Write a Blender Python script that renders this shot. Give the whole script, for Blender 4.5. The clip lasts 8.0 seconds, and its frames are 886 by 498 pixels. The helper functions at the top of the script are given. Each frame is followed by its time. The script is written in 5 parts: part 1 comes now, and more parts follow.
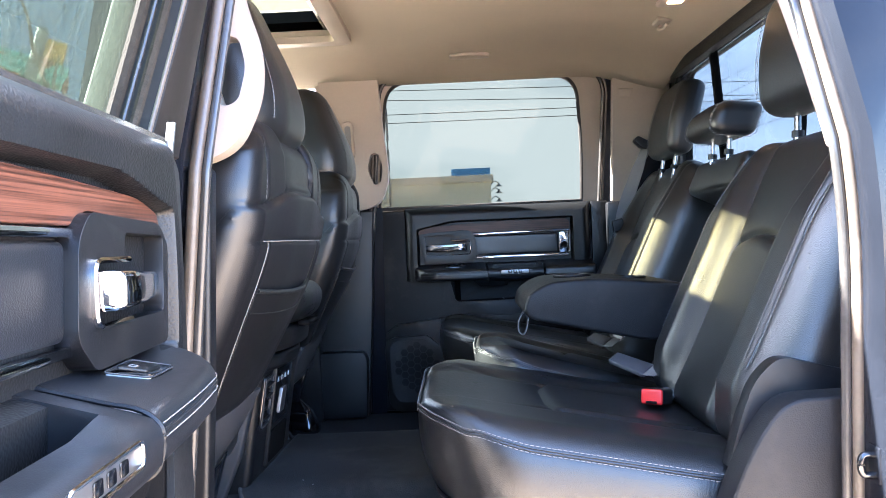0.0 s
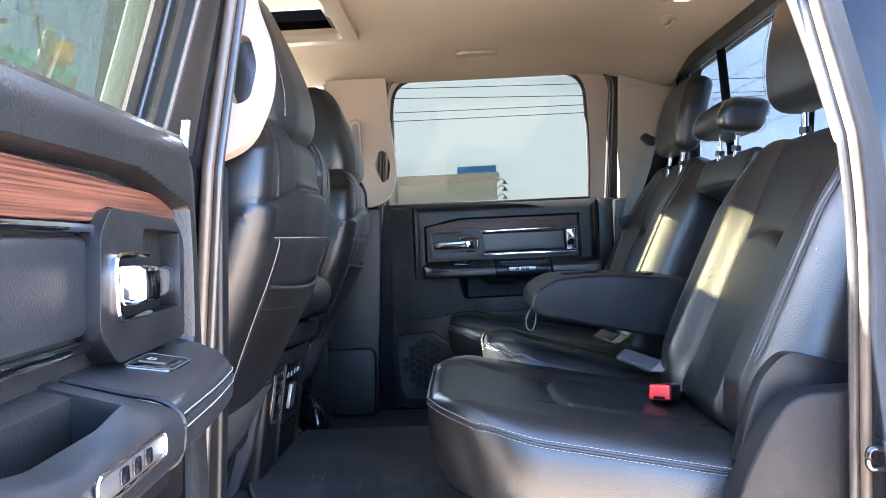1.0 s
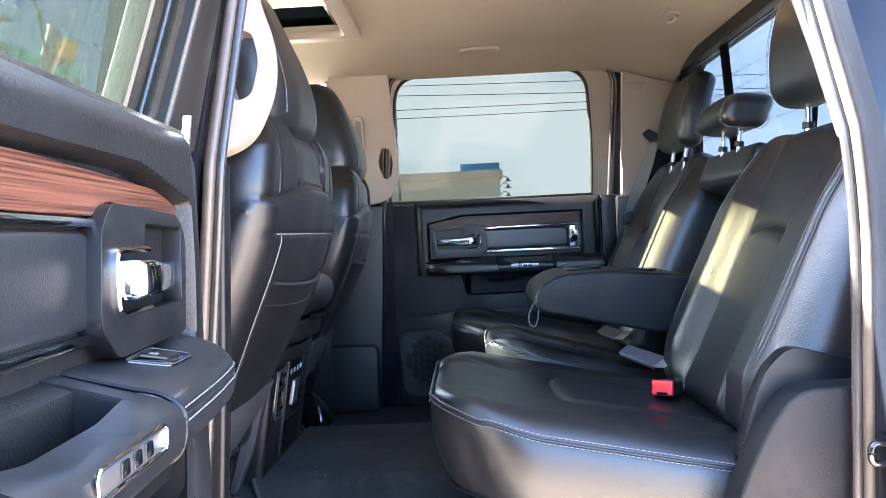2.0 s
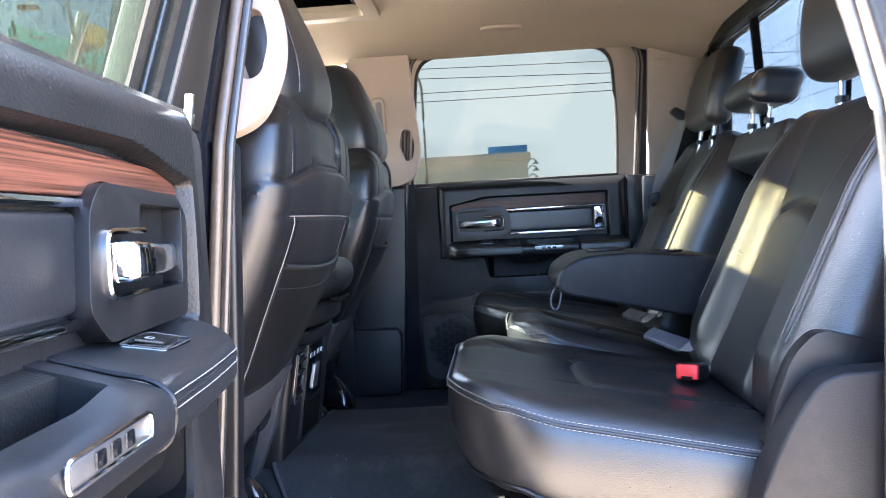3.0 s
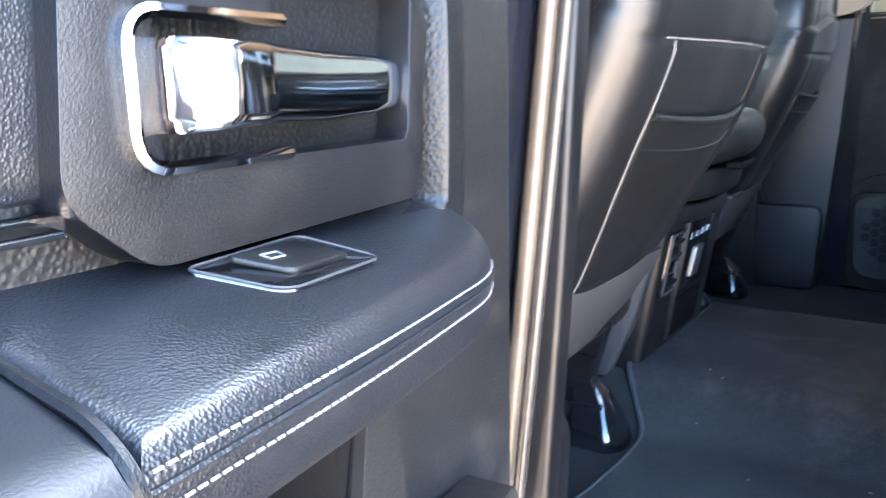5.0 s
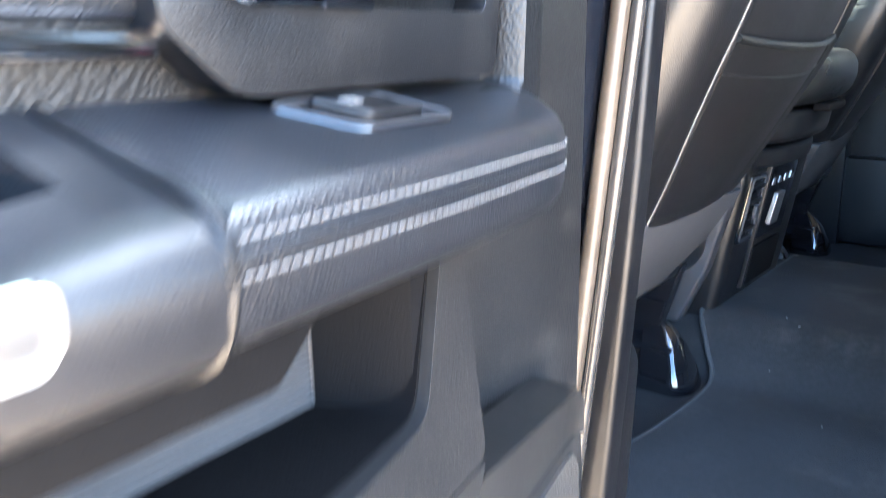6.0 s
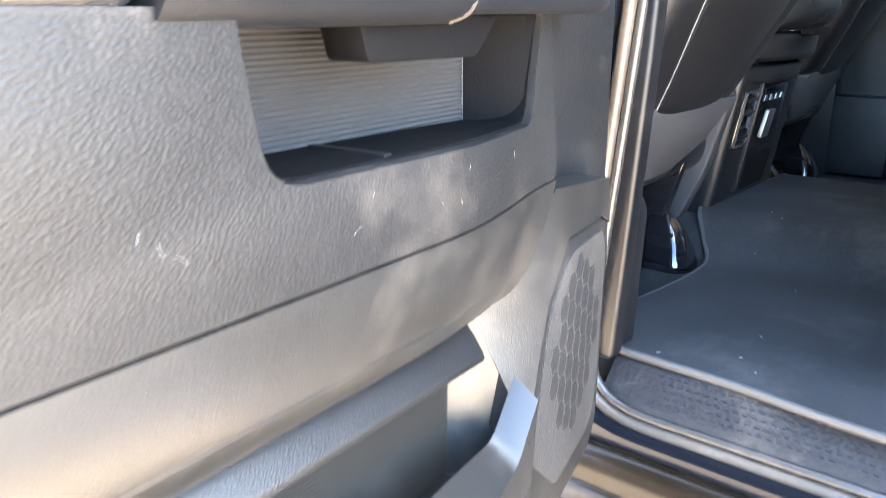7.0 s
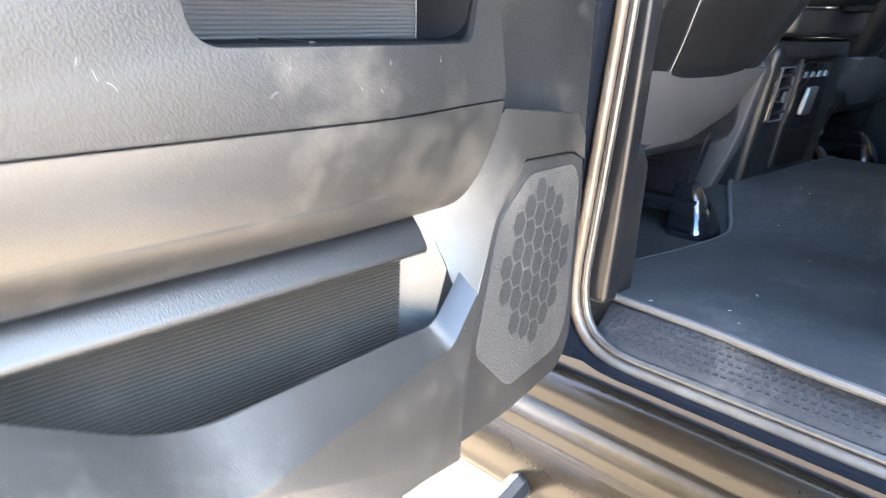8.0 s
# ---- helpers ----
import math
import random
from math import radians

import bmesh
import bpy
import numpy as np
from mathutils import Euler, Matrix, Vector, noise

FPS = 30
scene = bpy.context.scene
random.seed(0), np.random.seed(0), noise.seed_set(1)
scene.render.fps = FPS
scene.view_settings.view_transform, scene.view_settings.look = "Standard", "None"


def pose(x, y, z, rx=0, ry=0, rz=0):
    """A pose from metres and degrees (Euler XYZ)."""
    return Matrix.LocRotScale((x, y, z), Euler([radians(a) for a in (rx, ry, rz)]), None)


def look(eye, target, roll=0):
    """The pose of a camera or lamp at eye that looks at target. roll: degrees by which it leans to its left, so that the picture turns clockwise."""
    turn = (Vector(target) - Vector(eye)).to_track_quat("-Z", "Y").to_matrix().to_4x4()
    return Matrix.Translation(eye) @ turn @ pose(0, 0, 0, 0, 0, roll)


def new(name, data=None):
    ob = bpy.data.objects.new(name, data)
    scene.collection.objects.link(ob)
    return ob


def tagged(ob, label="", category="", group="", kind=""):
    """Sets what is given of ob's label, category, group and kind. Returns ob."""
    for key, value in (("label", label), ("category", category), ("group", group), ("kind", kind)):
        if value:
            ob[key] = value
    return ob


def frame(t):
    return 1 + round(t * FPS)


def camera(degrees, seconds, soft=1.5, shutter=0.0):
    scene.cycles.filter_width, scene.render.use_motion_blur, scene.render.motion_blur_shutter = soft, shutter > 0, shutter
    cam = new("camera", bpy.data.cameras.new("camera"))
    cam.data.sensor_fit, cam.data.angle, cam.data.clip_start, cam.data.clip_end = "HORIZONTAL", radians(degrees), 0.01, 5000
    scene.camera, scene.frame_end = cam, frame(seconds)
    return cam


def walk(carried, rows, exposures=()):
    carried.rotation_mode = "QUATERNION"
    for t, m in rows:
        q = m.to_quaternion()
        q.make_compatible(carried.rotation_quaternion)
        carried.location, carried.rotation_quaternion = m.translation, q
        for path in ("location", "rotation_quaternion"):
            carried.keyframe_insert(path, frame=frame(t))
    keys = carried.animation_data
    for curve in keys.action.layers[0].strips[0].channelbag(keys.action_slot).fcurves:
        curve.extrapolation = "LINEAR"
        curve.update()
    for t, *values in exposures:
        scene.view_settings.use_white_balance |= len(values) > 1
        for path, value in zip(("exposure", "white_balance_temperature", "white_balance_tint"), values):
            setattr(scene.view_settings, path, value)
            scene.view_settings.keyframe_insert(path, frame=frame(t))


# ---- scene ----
cam = camera(60.4, 8.0, soft=0.8, shutter=0.6)
PATH = [
    (0, (0.103, 0.003, 1.288), (0.066, 2.003, 1.265), -2.5),
    (0.5, (0.101, 0.001, 1.286), (0.054, 2.0, 1.26), -2.5),
    (1, (0.098, -0.007, 1.286), (0.045, 1.992, 1.258), -2.6),
    (2.5, (0.104, -0.006, 1.282), (0.023, 1.992, 1.234), -2.9),
    (3, (0.117, 0.021, 1.279), (-0.021, 2.014, 1.205), -3.1),
    (3.5, (0.123, 0.089, 1.267), (-0.081, 2.076, 1.157), -3.6),
    (3.7, (0.121, 0.128, 1.260), (-0.125, 2.10, 1.118), -3.65),
    (4, (0.117, 0.202, 1.245), (-0.384, 2.128, 1.048), -3.6),
    (4.5, (0.081, 0.337, 1.26), (-0.815, 2.097, 0.949), -2.3),
    (4.7, (0.066, 0.37, 1.261), (-0.927, 2.068, 0.9), -1.9),
    (5.8, (0.034, 0.405, 1.244), (-1.169, 1.919, 0.734), -1.1),
    (6, (0.055, 0.38, 1.221), (-1.168, 1.877, 0.707), -1.2),
    (6.5, (0.095, 0.262, 1.172), (-1.119, 1.75, 0.614), -0.6),
    (7, (0.159, 0.148, 1.149), (-1.056, 1.623, 0.56), -0.3),
    (7.5, (0.217, 0.118, 1.131), (-1.027, 1.559, 0.518), 0.7),
    (8, (0.308, 0.147, 1.106), (-1.066, 1.464, 0.492), 1.4),
]
EXPOSURES = [(0, 5.15, 5080, 15), (3.5, 5.15, 5080, 15), (4.5, 5.70, 5150, 12), (5.8, 5.85, 5200, 9), (6.5, 5.9, 5250, 8), (7, 5.9, 5450, 8), (8, 5.82, 5450, 7)]
walk(cam, [(t, look(eye, target, roll)) for t, eye, target, roll in PATH], EXPOSURES)
# ---- light ----
SUN_EL, SUN_AZ = 31.8, -1.0          # the sun stands ahead of the truck, a little to the far side
world = bpy.data.worlds.new("sky")
scene.world = world
world.use_nodes = True
wn, wl = world.node_tree.nodes, world.node_tree.links
wn.clear()
w_out = wn.new("ShaderNodeOutputWorld")
w_bg = wn.new("ShaderNodeBackground")
w_sky = wn.new("ShaderNodeTexSky")
w_sky.sky_type, w_sky.sun_disc = "NISHITA", False
w_sky.sun_elevation, w_sky.sun_rotation = radians(SUN_EL), radians(270 - SUN_AZ)
w_sky.air_density, w_sky.dust_density = 1.0, 1.5
w_co = wn.new("ShaderNodeTexCoord")
w_map = wn.new("ShaderNodeMapping")
w_map.inputs["Scale"].default_value = (1.6, 1.6, 5.0)
w_noise = wn.new("ShaderNodeTexNoise")
w_noise.inputs["Scale"].default_value, w_noise.inputs["Detail"].default_value, w_noise.inputs["Roughness"].default_value = 1.9, 7.0, 0.55
w_ramp = wn.new("ShaderNodeValToRGB")
w_ramp.color_ramp.elements[0].position, w_ramp.color_ramp.elements[1].position = 0.36, 0.75
w_mix = wn.new("ShaderNodeMixRGB")
w_mix.inputs["Color2"].default_value = (8.8, 8.5, 8.0, 1)
w_bg.inputs["Strength"].default_value = 0.085
wl.new(w_co.outputs["Generated"], w_map.inputs["Vector"])
wl.new(w_map.outputs["Vector"], w_noise.inputs["Vector"])
w_sep, w_more = wn.new("ShaderNodeSeparateXYZ"), wn.new("ShaderNodeMath")      # more thin cloud on the far side
w_more.operation = "MULTIPLY_ADD"
w_more.inputs[1].default_value = 0.26
wl.new(w_co.outputs["Generated"], w_sep.inputs["Vector"])
wl.new(w_sep.outputs["Y"], w_more.inputs[0])
wl.new(w_noise.outputs["Fac"], w_more.inputs[2])
wl.new(w_more.outputs[0], w_ramp.inputs["Fac"])
wl.new(w_ramp.outputs["Color"], w_mix.inputs["Fac"])
wl.new(w_sky.outputs["Color"], w_mix.inputs["Color1"])
wl.new(w_mix.outputs["Color"], w_bg.inputs["Color"])
wl.new(w_bg.outputs["Background"], w_out.inputs["Surface"])

sun = new("sun", bpy.data.lights.new("sun", "SUN"))
sun.data.energy, sun.data.angle, sun.data.color = 4.6, radians(0.5), (1.0, 0.85, 0.62)
sun_from = Vector((-math.cos(radians(SUN_EL)) * math.cos(radians(SUN_AZ)), -math.cos(radians(SUN_EL)) * math.sin(radians(SUN_AZ)), math.sin(radians(SUN_EL))))
sun.matrix_world = look(sun_from * 30, (0, 0, 0))


# ---- materials ----
def material(name, color, rough=0.5, metal=0.0, var=0.15, grain=0.0, grain_scale=900.0, kind="noise", coat=0.0, dirt=0.0, dirt_color=(0.35, 0.31, 0.26), spec=0.5, big=6.0, island=0.0):
    """A principled surface with variation at two scales, a fine relief and dust."""
    m = bpy.data.materials.new(name)
    m.use_nodes = True
    n, l = m.node_tree.nodes, m.node_tree.links
    b = n["Principled BSDF"]
    co = n.new("ShaderNodeTexCoord")
    coarse = n.new("ShaderNodeTexNoise")
    coarse.inputs["Scale"].default_value, coarse.inputs["Detail"].default_value = big, 5.0
    fine = n.new("ShaderNodeTexNoise")
    fine.inputs["Scale"].default_value, fine.inputs["Detail"].default_value = 140.0, 4.0
    l.new(co.outputs["Object"], coarse.inputs["Vector"])
    l.new(co.outputs["Object"], fine.inputs["Vector"])
    both = n.new("ShaderNodeMath")
    both.operation = "MULTIPLY_ADD"
    both.inputs[1].default_value = 0.5
    l.new(fine.outputs["Fac"], both.inputs[0])
    l.new(coarse.outputs["Fac"], both.inputs[2])
    ramp = n.new("ShaderNodeValToRGB")
    lo, hi = [max(0, c * (1 - var)) for c in color], [min(1, c * (1 + var)) for c in color]
    ramp.color_ramp.elements[0].position, ramp.color_ramp.elements[1].position = 0.5, 1.0
    ramp.color_ramp.elements[0].color, ramp.color_ramp.elements[1].color = (*lo, 1), (*hi, 1)
    l.new(both.outputs[0], ramp.inputs["Fac"])
    colour = ramp.outputs["Color"]
    if dirt:
        spots = n.new("ShaderNodeTexNoise")
        spots.inputs["Scale"].default_value, spots.inputs["Detail"].default_value, spots.inputs["Roughness"].default_value = 9.0, 9.0, 0.7
        l.new(co.outputs["Object"], spots.inputs["Vector"])
        cut = n.new("ShaderNodeMapRange")
        cut.inputs["From Min"].default_value, cut.inputs["From Max"].default_value = 0.52, 0.78
        cut.inputs["To Max"].default_value = dirt
        l.new(spots.outputs["Fac"], cut.inputs["Value"])
        mix = n.new("ShaderNodeMixRGB")
        mix.inputs["Color2"].default_value = (*dirt_color, 1)
        l.new(cut.outputs["Result"], mix.inputs["Fac"])
        l.new(colour, mix.inputs["Color1"])
        colour = mix.outputs["Color"]
    l.new(colour, b.inputs["Base Color"])
    rr = n.new("ShaderNodeMapRange")
    rr.inputs["From Min"].default_value, rr.inputs["From Max"].default_value = 0.5, 1.0
    rr.inputs["To Min"].default_value, rr.inputs["To Max"].default_value = rough * 0.88, min(1.0, rough * 1.15)
    l.new(both.outputs[0], rr.inputs["Value"])
    l.new(rr.outputs["Result"], b.inputs["Roughness"])
    b.inputs["Metallic"].default_value = metal
    b.inputs["Specular IOR Level"].default_value = spec
    b.inputs["Coat Weight"].default_value = coat
    b.inputs["Coat Roughness"].default_value = 0.06
    if grain:
        if kind == "cells":
            tex = n.new("ShaderNodeTexVoronoi")
            tex.feature = "SMOOTH_F1"
            tex.inputs["Smoothness"].default_value = 0.6
            height = tex.outputs["Distance"]
        else:
            tex = n.new("ShaderNodeTexNoise")
            tex.inputs["Detail"].default_value = 3.0
            height = tex.outputs["Fac"]
        tex.inputs["Scale"].default_value = grain_scale
        l.new(co.outputs["Object"], tex.inputs["Vector"])
        bump = n.new("ShaderNodeBump")
        bump.inputs["Strength"].default_value, bump.inputs["Distance"].default_value = grain, 0.001
        l.new(height, bump.inputs["Height"])
        l.new(bump.outputs["Normal"], b.inputs["Normal"])
    return m


def glass(name, tint=(1, 1, 1), gloss=0.06, dust=0.0, rim=0.6):
    """Clear pane: lets light straight through, with a mirror gloss that rises at flat angles, and a film of dust."""
    m = bpy.data.materials.new(name)
    m.use_nodes = True
    n, l = m.node_tree.nodes, m.node_tree.links
    n.remove(n["Principled BSDF"])
    clear, shine, mix = n.new("ShaderNodeBsdfTransparent"), n.new("ShaderNodeBsdfGlossy"), n.new("ShaderNodeMixShader")
    clear.inputs["Color"].default_value = (*tint, 1)
    shine.inputs["Roughness"].default_value = 0.01
    face, fifth, rise = n.new("ShaderNodeLayerWeight"), n.new("ShaderNodeMath"), n.new("ShaderNodeMath")
    face.inputs["Blend"].default_value = 0.5
    fifth.operation, rise.operation = "POWER", "MULTIPLY_ADD"
    fifth.inputs[1].default_value, rise.inputs[1].default_value, rise.inputs[2].default_value = 5.0, rim, gloss * 0.5
    l.new(face.outputs["Facing"], fifth.inputs[0])
    l.new(fifth.outputs[0], rise.inputs[0])
    l.new(rise.outputs[0], mix.inputs["Fac"])
    l.new(clear.outputs[0], mix.inputs[1])
    l.new(shine.outputs[0], mix.inputs[2])
    last = mix.outputs[0]
    if dust:
        film, mix2 = n.new("ShaderNodeBsdfTranslucent"), n.new("ShaderNodeMixShader")
        film.inputs["Color"].default_value = (0.55, 0.60, 0.47, 1)
        tex = n.new("ShaderNodeTexNoise")
        tex.inputs["Scale"].default_value, tex.inputs["Detail"].default_value = 260.0, 6.0
        co = n.new("ShaderNodeTexCoord")
        l.new(co.outputs["Object"], tex.inputs["Vector"])
        cut = n.new("ShaderNodeMapRange")
        cut.inputs["From Min"].default_value, cut.inputs["From Max"].default_value, cut.inputs["To Max"].default_value = 0.25, 0.8, dust
        l.new(tex.outputs["Fac"], cut.inputs["Value"])
        l.new(cut.outputs["Result"], mix2.inputs["Fac"])
        l.new(last, mix2.inputs[1])
        l.new(film.outputs[0], mix2.inputs[2])
        last = mix2.outputs[0]
    l.new(last, n["Material Output"].inputs["Surface"])
    return m


def wood_material():
    m = material("walnut_trim", (0.19, 0.085, 0.045), 0.36, spec=0.22)
    n, l = m.node_tree.nodes, m.node_tree.links
    b = n["Principled BSDF"]
    co, mp, wave = n.new("ShaderNodeTexCoord"), n.new("ShaderNodeMapping"), n.new("ShaderNodeTexNoise")
    mp.inputs["Scale"].default_value = (3.0, 10.0, 420.0)
    wave.inputs["Scale"].default_value, wave.inputs["Detail"].default_value, wave.inputs["Roughness"].default_value = 1.4, 2.0, 0.5
    wave.inputs["Distortion"].default_value = 0.0
    ramp = n.new("ShaderNodeValToRGB")
    ramp.color_ramp.elements[0].position, ramp.color_ramp.elements[1].position = 0.36, 0.64
    ramp.color_ramp.elements[0].color, ramp.color_ramp.elements[1].color = (0.018, 0.0072, 0.0044, 1), (0.090, 0.036, 0.0215, 1)
    l.new(co.outputs["Object"], mp.inputs["Vector"])
    l.new(mp.outputs["Vector"], wave.inputs["Vector"])
    mp2, pores, add = n.new("ShaderNodeMapping"), n.new("ShaderNodeTexNoise"), n.new("ShaderNodeMath")
    mp2.inputs["Scale"].default_value = (12.0, 30.0, 1500.0)
    pores.inputs["Scale"].default_value, pores.inputs["Detail"].default_value = 1.2, 3.0
    add.operation = "MULTIPLY_ADD"
    add.inputs[1].default_value = 0.45
    shift = n.new("ShaderNodeMath")
    shift.operation = "SUBTRACT"
    shift.inputs[1].default_value = 0.22
    l.new(co.outputs["Object"], mp2.inputs["Vector"])
    l.new(mp2.outputs["Vector"], pores.inputs["Vector"])
    l.new(pores.outputs["Fac"], add.inputs[0])
    l.new(wave.outputs["Fac"], shift.inputs[0])
    l.new(shift.outputs[0], add.inputs[2])
    l.new(add.outputs[0], ramp.inputs["Fac"])
    l.new(ramp.outputs["Color"], b.inputs["Base Color"])
    return m


LEATHER = material("black_leather", (0.0062, 0.0070, 0.0092), 0.33, spec=0.62, var=0.25, grain=0.22, grain_scale=950.0, kind="cells")
LEATHER_SEAT = material("black_seat_leather", (0.0080, 0.0085, 0.0090), 0.31, spec=0.62, var=0.25, grain=0.34, grain_scale=700.0, kind="cells")
VINYL = material("grained_black_vinyl", (0.0042, 0.0044, 0.0052), 0.37, var=0.25, grain=0.18, grain_scale=760.0, kind="cells")
VINYL_PAD = material("coarse_grained_vinyl", (0.0036, 0.0039, 0.0045), 0.40, spec=0.34, var=0.3, grain=0.34, grain_scale=430.0, kind="cells")
GRIP = material("satin_black_grip", (0.0060, 0.0066, 0.0085), 0.36, spec=0.42, var=0.2, grain=0.12, grain_scale=900.0)
PLASTIC = material("black_plastic", (0.0042, 0.0045, 0.0055), 0.38, spec=0.34, var=0.2, grain=0.25, grain_scale=1100.0, dirt=0.03)
PLASTIC_LOW = material("scuffed_black_plastic", (0.0126, 0.0124, 0.0121), 0.34, spec=0.47, var=0.22, grain=0.11, grain_scale=900.0, kind="cells", dirt=0.10)
PLASTIC_MID = material("leather_grained_black_plastic", (0.0108, 0.0108, 0.0112), 0.40, spec=0.30, var=0.25, grain=0.20, grain_scale=560.0, kind="cells", dirt=0.10)
COVER = material("satin_pillar_plastic", (0.0070, 0.0070, 0.0078), 0.50, spec=0.26, var=0.2, grain=0.3, grain_scale=600.0, kind="cells", dirt=0.04)
PLASTIC_DULL = material("matt_black_plastic", (0.0036, 0.0036, 0.0040), 0.65, spec=0.05, var=0.2, grain=0.3, grain_scale=900.0)
GREY_SHELL = material("grey_seat_shell", (0.027, 0.027, 0.030), 0.6, var=0.15, grain=0.4, grain_scale=800.0)
GLOSS = material("gloss_black", (0.006, 0.006, 0.007), 0.07, var=0.2, coat=0.6)
CHROME = material("chrome", (0.52, 0.52, 0.54), 0.07, metal=1.0, var=0.02)
SATIN = material("satin_metal", (0.62, 0.62, 0.64), 0.28, metal=1.0, var=0.06)
WOOD = wood_material()
TAN = material("tan_plastic", (0.255, 0.21, 0.17), 0.55, var=0.06, grain=0.3, grain_scale=700.0)
HEADLINER = material("tan_headliner_fabric", (0.275, 0.23, 0.175), 0.9, var=0.07, grain=0.5, grain_scale=1500.0)
CARPET = material("black_carpet", (0.006, 0.0065, 0.0075), 0.95, var=0.4, grain=1.0, grain_scale=600.0, dirt=0.05)
MAT_CARPET = material("dark_floor_mat", (0.0205, 0.0205, 0.0212), 0.95, var=0.5, grain=1.0, grain_scale=420.0, dirt=0.09, spec=0.3)
RUBBER = material("black_rubber_seal", (0.030, 0.028, 0.026), 0.24, var=0.3, grain=0.1, grain_scale=300.0, dirt=0.08)
PAINT_DUSTY = material("dusty_black_sill_paint", (0.0075, 0.0058, 0.0040), 0.22, var=0.4, spec=0.13)
# black rubber paled and warmed: sun and ground reflection put into the base colour
SEAL_PALE = material("dusty_lit_rubber_seal", (0.060, 0.047, 0.034), 0.38, var=0.3, grain=0.1, grain_scale=300.0, dirt=0.2)
PAINT = material("black_car_paint", (0.006, 0.007, 0.010), 0.20, var=0.2, spec=0.12)
RIBBED = material("ribbed_grey_plastic", (0.030, 0.030, 0.031), 0.45, var=0.2, dirt=0.05)
RIBBED_DARK = material("dark_ribbed_plastic", (0.013, 0.012, 0.010), 0.6, var=0.2, spec=0.1, dirt=0.04)
BADGE_METAL = material("brushed_badge_metal", (0.30, 0.30, 0.305), 0.36, metal=1.0, var=0.08)
THREAD = material("pale_thread", (0.13, 0.126, 0.122), 0.7, var=0.1)
RED = material("red_button", (0.65, 0.02, 0.015), 0.35, var=0.08)
WEBBING = material("grey_belt_webbing", (0.13, 0.128, 0.13), 0.75, var=0.15, grain=0.6, grain_scale=1400.0)
GLASS = glass("window_glass", (0.93, 0.96, 0.94))
GLASS_TINT = glass("tinted_window_glass", (0.166, 0.170, 0.152), gloss=0.01)
GLASS_DUSTY = glass("dusty_tinted_glass", (0.50, 0.56, 0.48), dust=0.010, rim=0.3)
GLASS_FRONT = glass("tinted_front_glass", (0.45, 0.50, 0.47), gloss=0.16)
GLASS_REAR = glass("rear_window_glass", (0.17, 0.19, 0.205))
GLASS_SCREEN = glass("green_windscreen_glass", (0.80, 0.83, 0.78))
GLASS_ROOF = glass("sunroof_glass", (0.26, 0.25, 0.18))


# ---- shape helpers ----
def link(name, bm, mat, parent=None, label="", smooth=True):
    """Links a bmesh as one mesh object."""
    bmesh.ops.recalc_face_normals(bm, faces=bm.faces)
    me = bpy.data.meshes.new(name)
    bm.to_mesh(me)
    bm.free()
    me.materials.append(mat)
    ob = new(name, me)
    if smooth:
        me.shade_smooth()
        me.set_sharp_from_angle(angle=radians(38))
    if parent is not None:
        ob.parent = parent
    if label:
        ob["label"] = label
    return ob


def part(name, bm, mat, parent, label="", smooth=True):
    return link(name, bm, mat, parent, label, smooth)


def thing(name, m, label, category, group="", kind=""):
    ob = new(name)
    ob.empty_display_size = 0.05
    ob.matrix_world = m
    return tagged(ob, label, category, group, kind)


def steps(half, r, n, m=4):
    """Positions along one axis of a rounded box: dense in the rounded ends."""
    r = min(r, half * 0.999)
    ends = [half - r + r * math.sin(i / m * math.pi / 2) for i in range(m + 1)]
    inner = half - r
    mid = [-inner + 2 * inner * i / n for i in range(1, n)]
    return [-e for e in reversed(ends)] + mid + ends


def pad(lo, hi, r=0.02, n=(4, 4, 4), f=None, m=4):
    """A rounded box between two corners, its skin divided n times along each axis, and shaped by f(point)."""
    lo, hi = Vector(lo), Vector(hi)
    c, h = (lo + hi) / 2, (hi - lo) / 2
    rr = [min(r, h[i] * 0.999) for i in range(3)]
    ax = [steps(h[i], rr[i], n[i], m) for i in range(3)]
    bm, seen = bmesh.new(), {}

    def vert(i, j, k):
        if (i, j, k) not in seen:
            p = Vector((ax[0][i], ax[1][j], ax[2][k]))
            q = Vector([max(-(h[a] - rr[a]), min(h[a] - rr[a], p[a])) for a in range(3)])
            d = Vector([(p[a] - q[a]) / rr[a] for a in range(3)])
            if d.length > 1e-9:
                d = d.normalized() if sum(abs(v) > 1e-9 for v in d) > 1 else d
            p = q + Vector([d[a] * rr[a] for a in range(3)]) + c
            seen[i, j, k] = bm.verts.new(f(p) if f else p)
        return seen[i, j, k]

    size = [len(a) - 1 for a in ax]
    for a in range(3):
        b, d = (a + 1) % 3, (a + 2) % 3
        for side in (0, size[a]):
            for s in range(size[b]):
                for t in range(size[d]):
                    ids = []
                    for ds, dt in ((0, 0), (1, 0), (1, 1), (0, 1)):
                        ijk = [0, 0, 0]
                        ijk[a], ijk[b], ijk[d] = side, s + ds, t + dt
                        ids.append(vert(*ijk))
                    try:
                        bm.faces.new(ids if side else ids[::-1])
                    except ValueError:
                        pass
    return bm


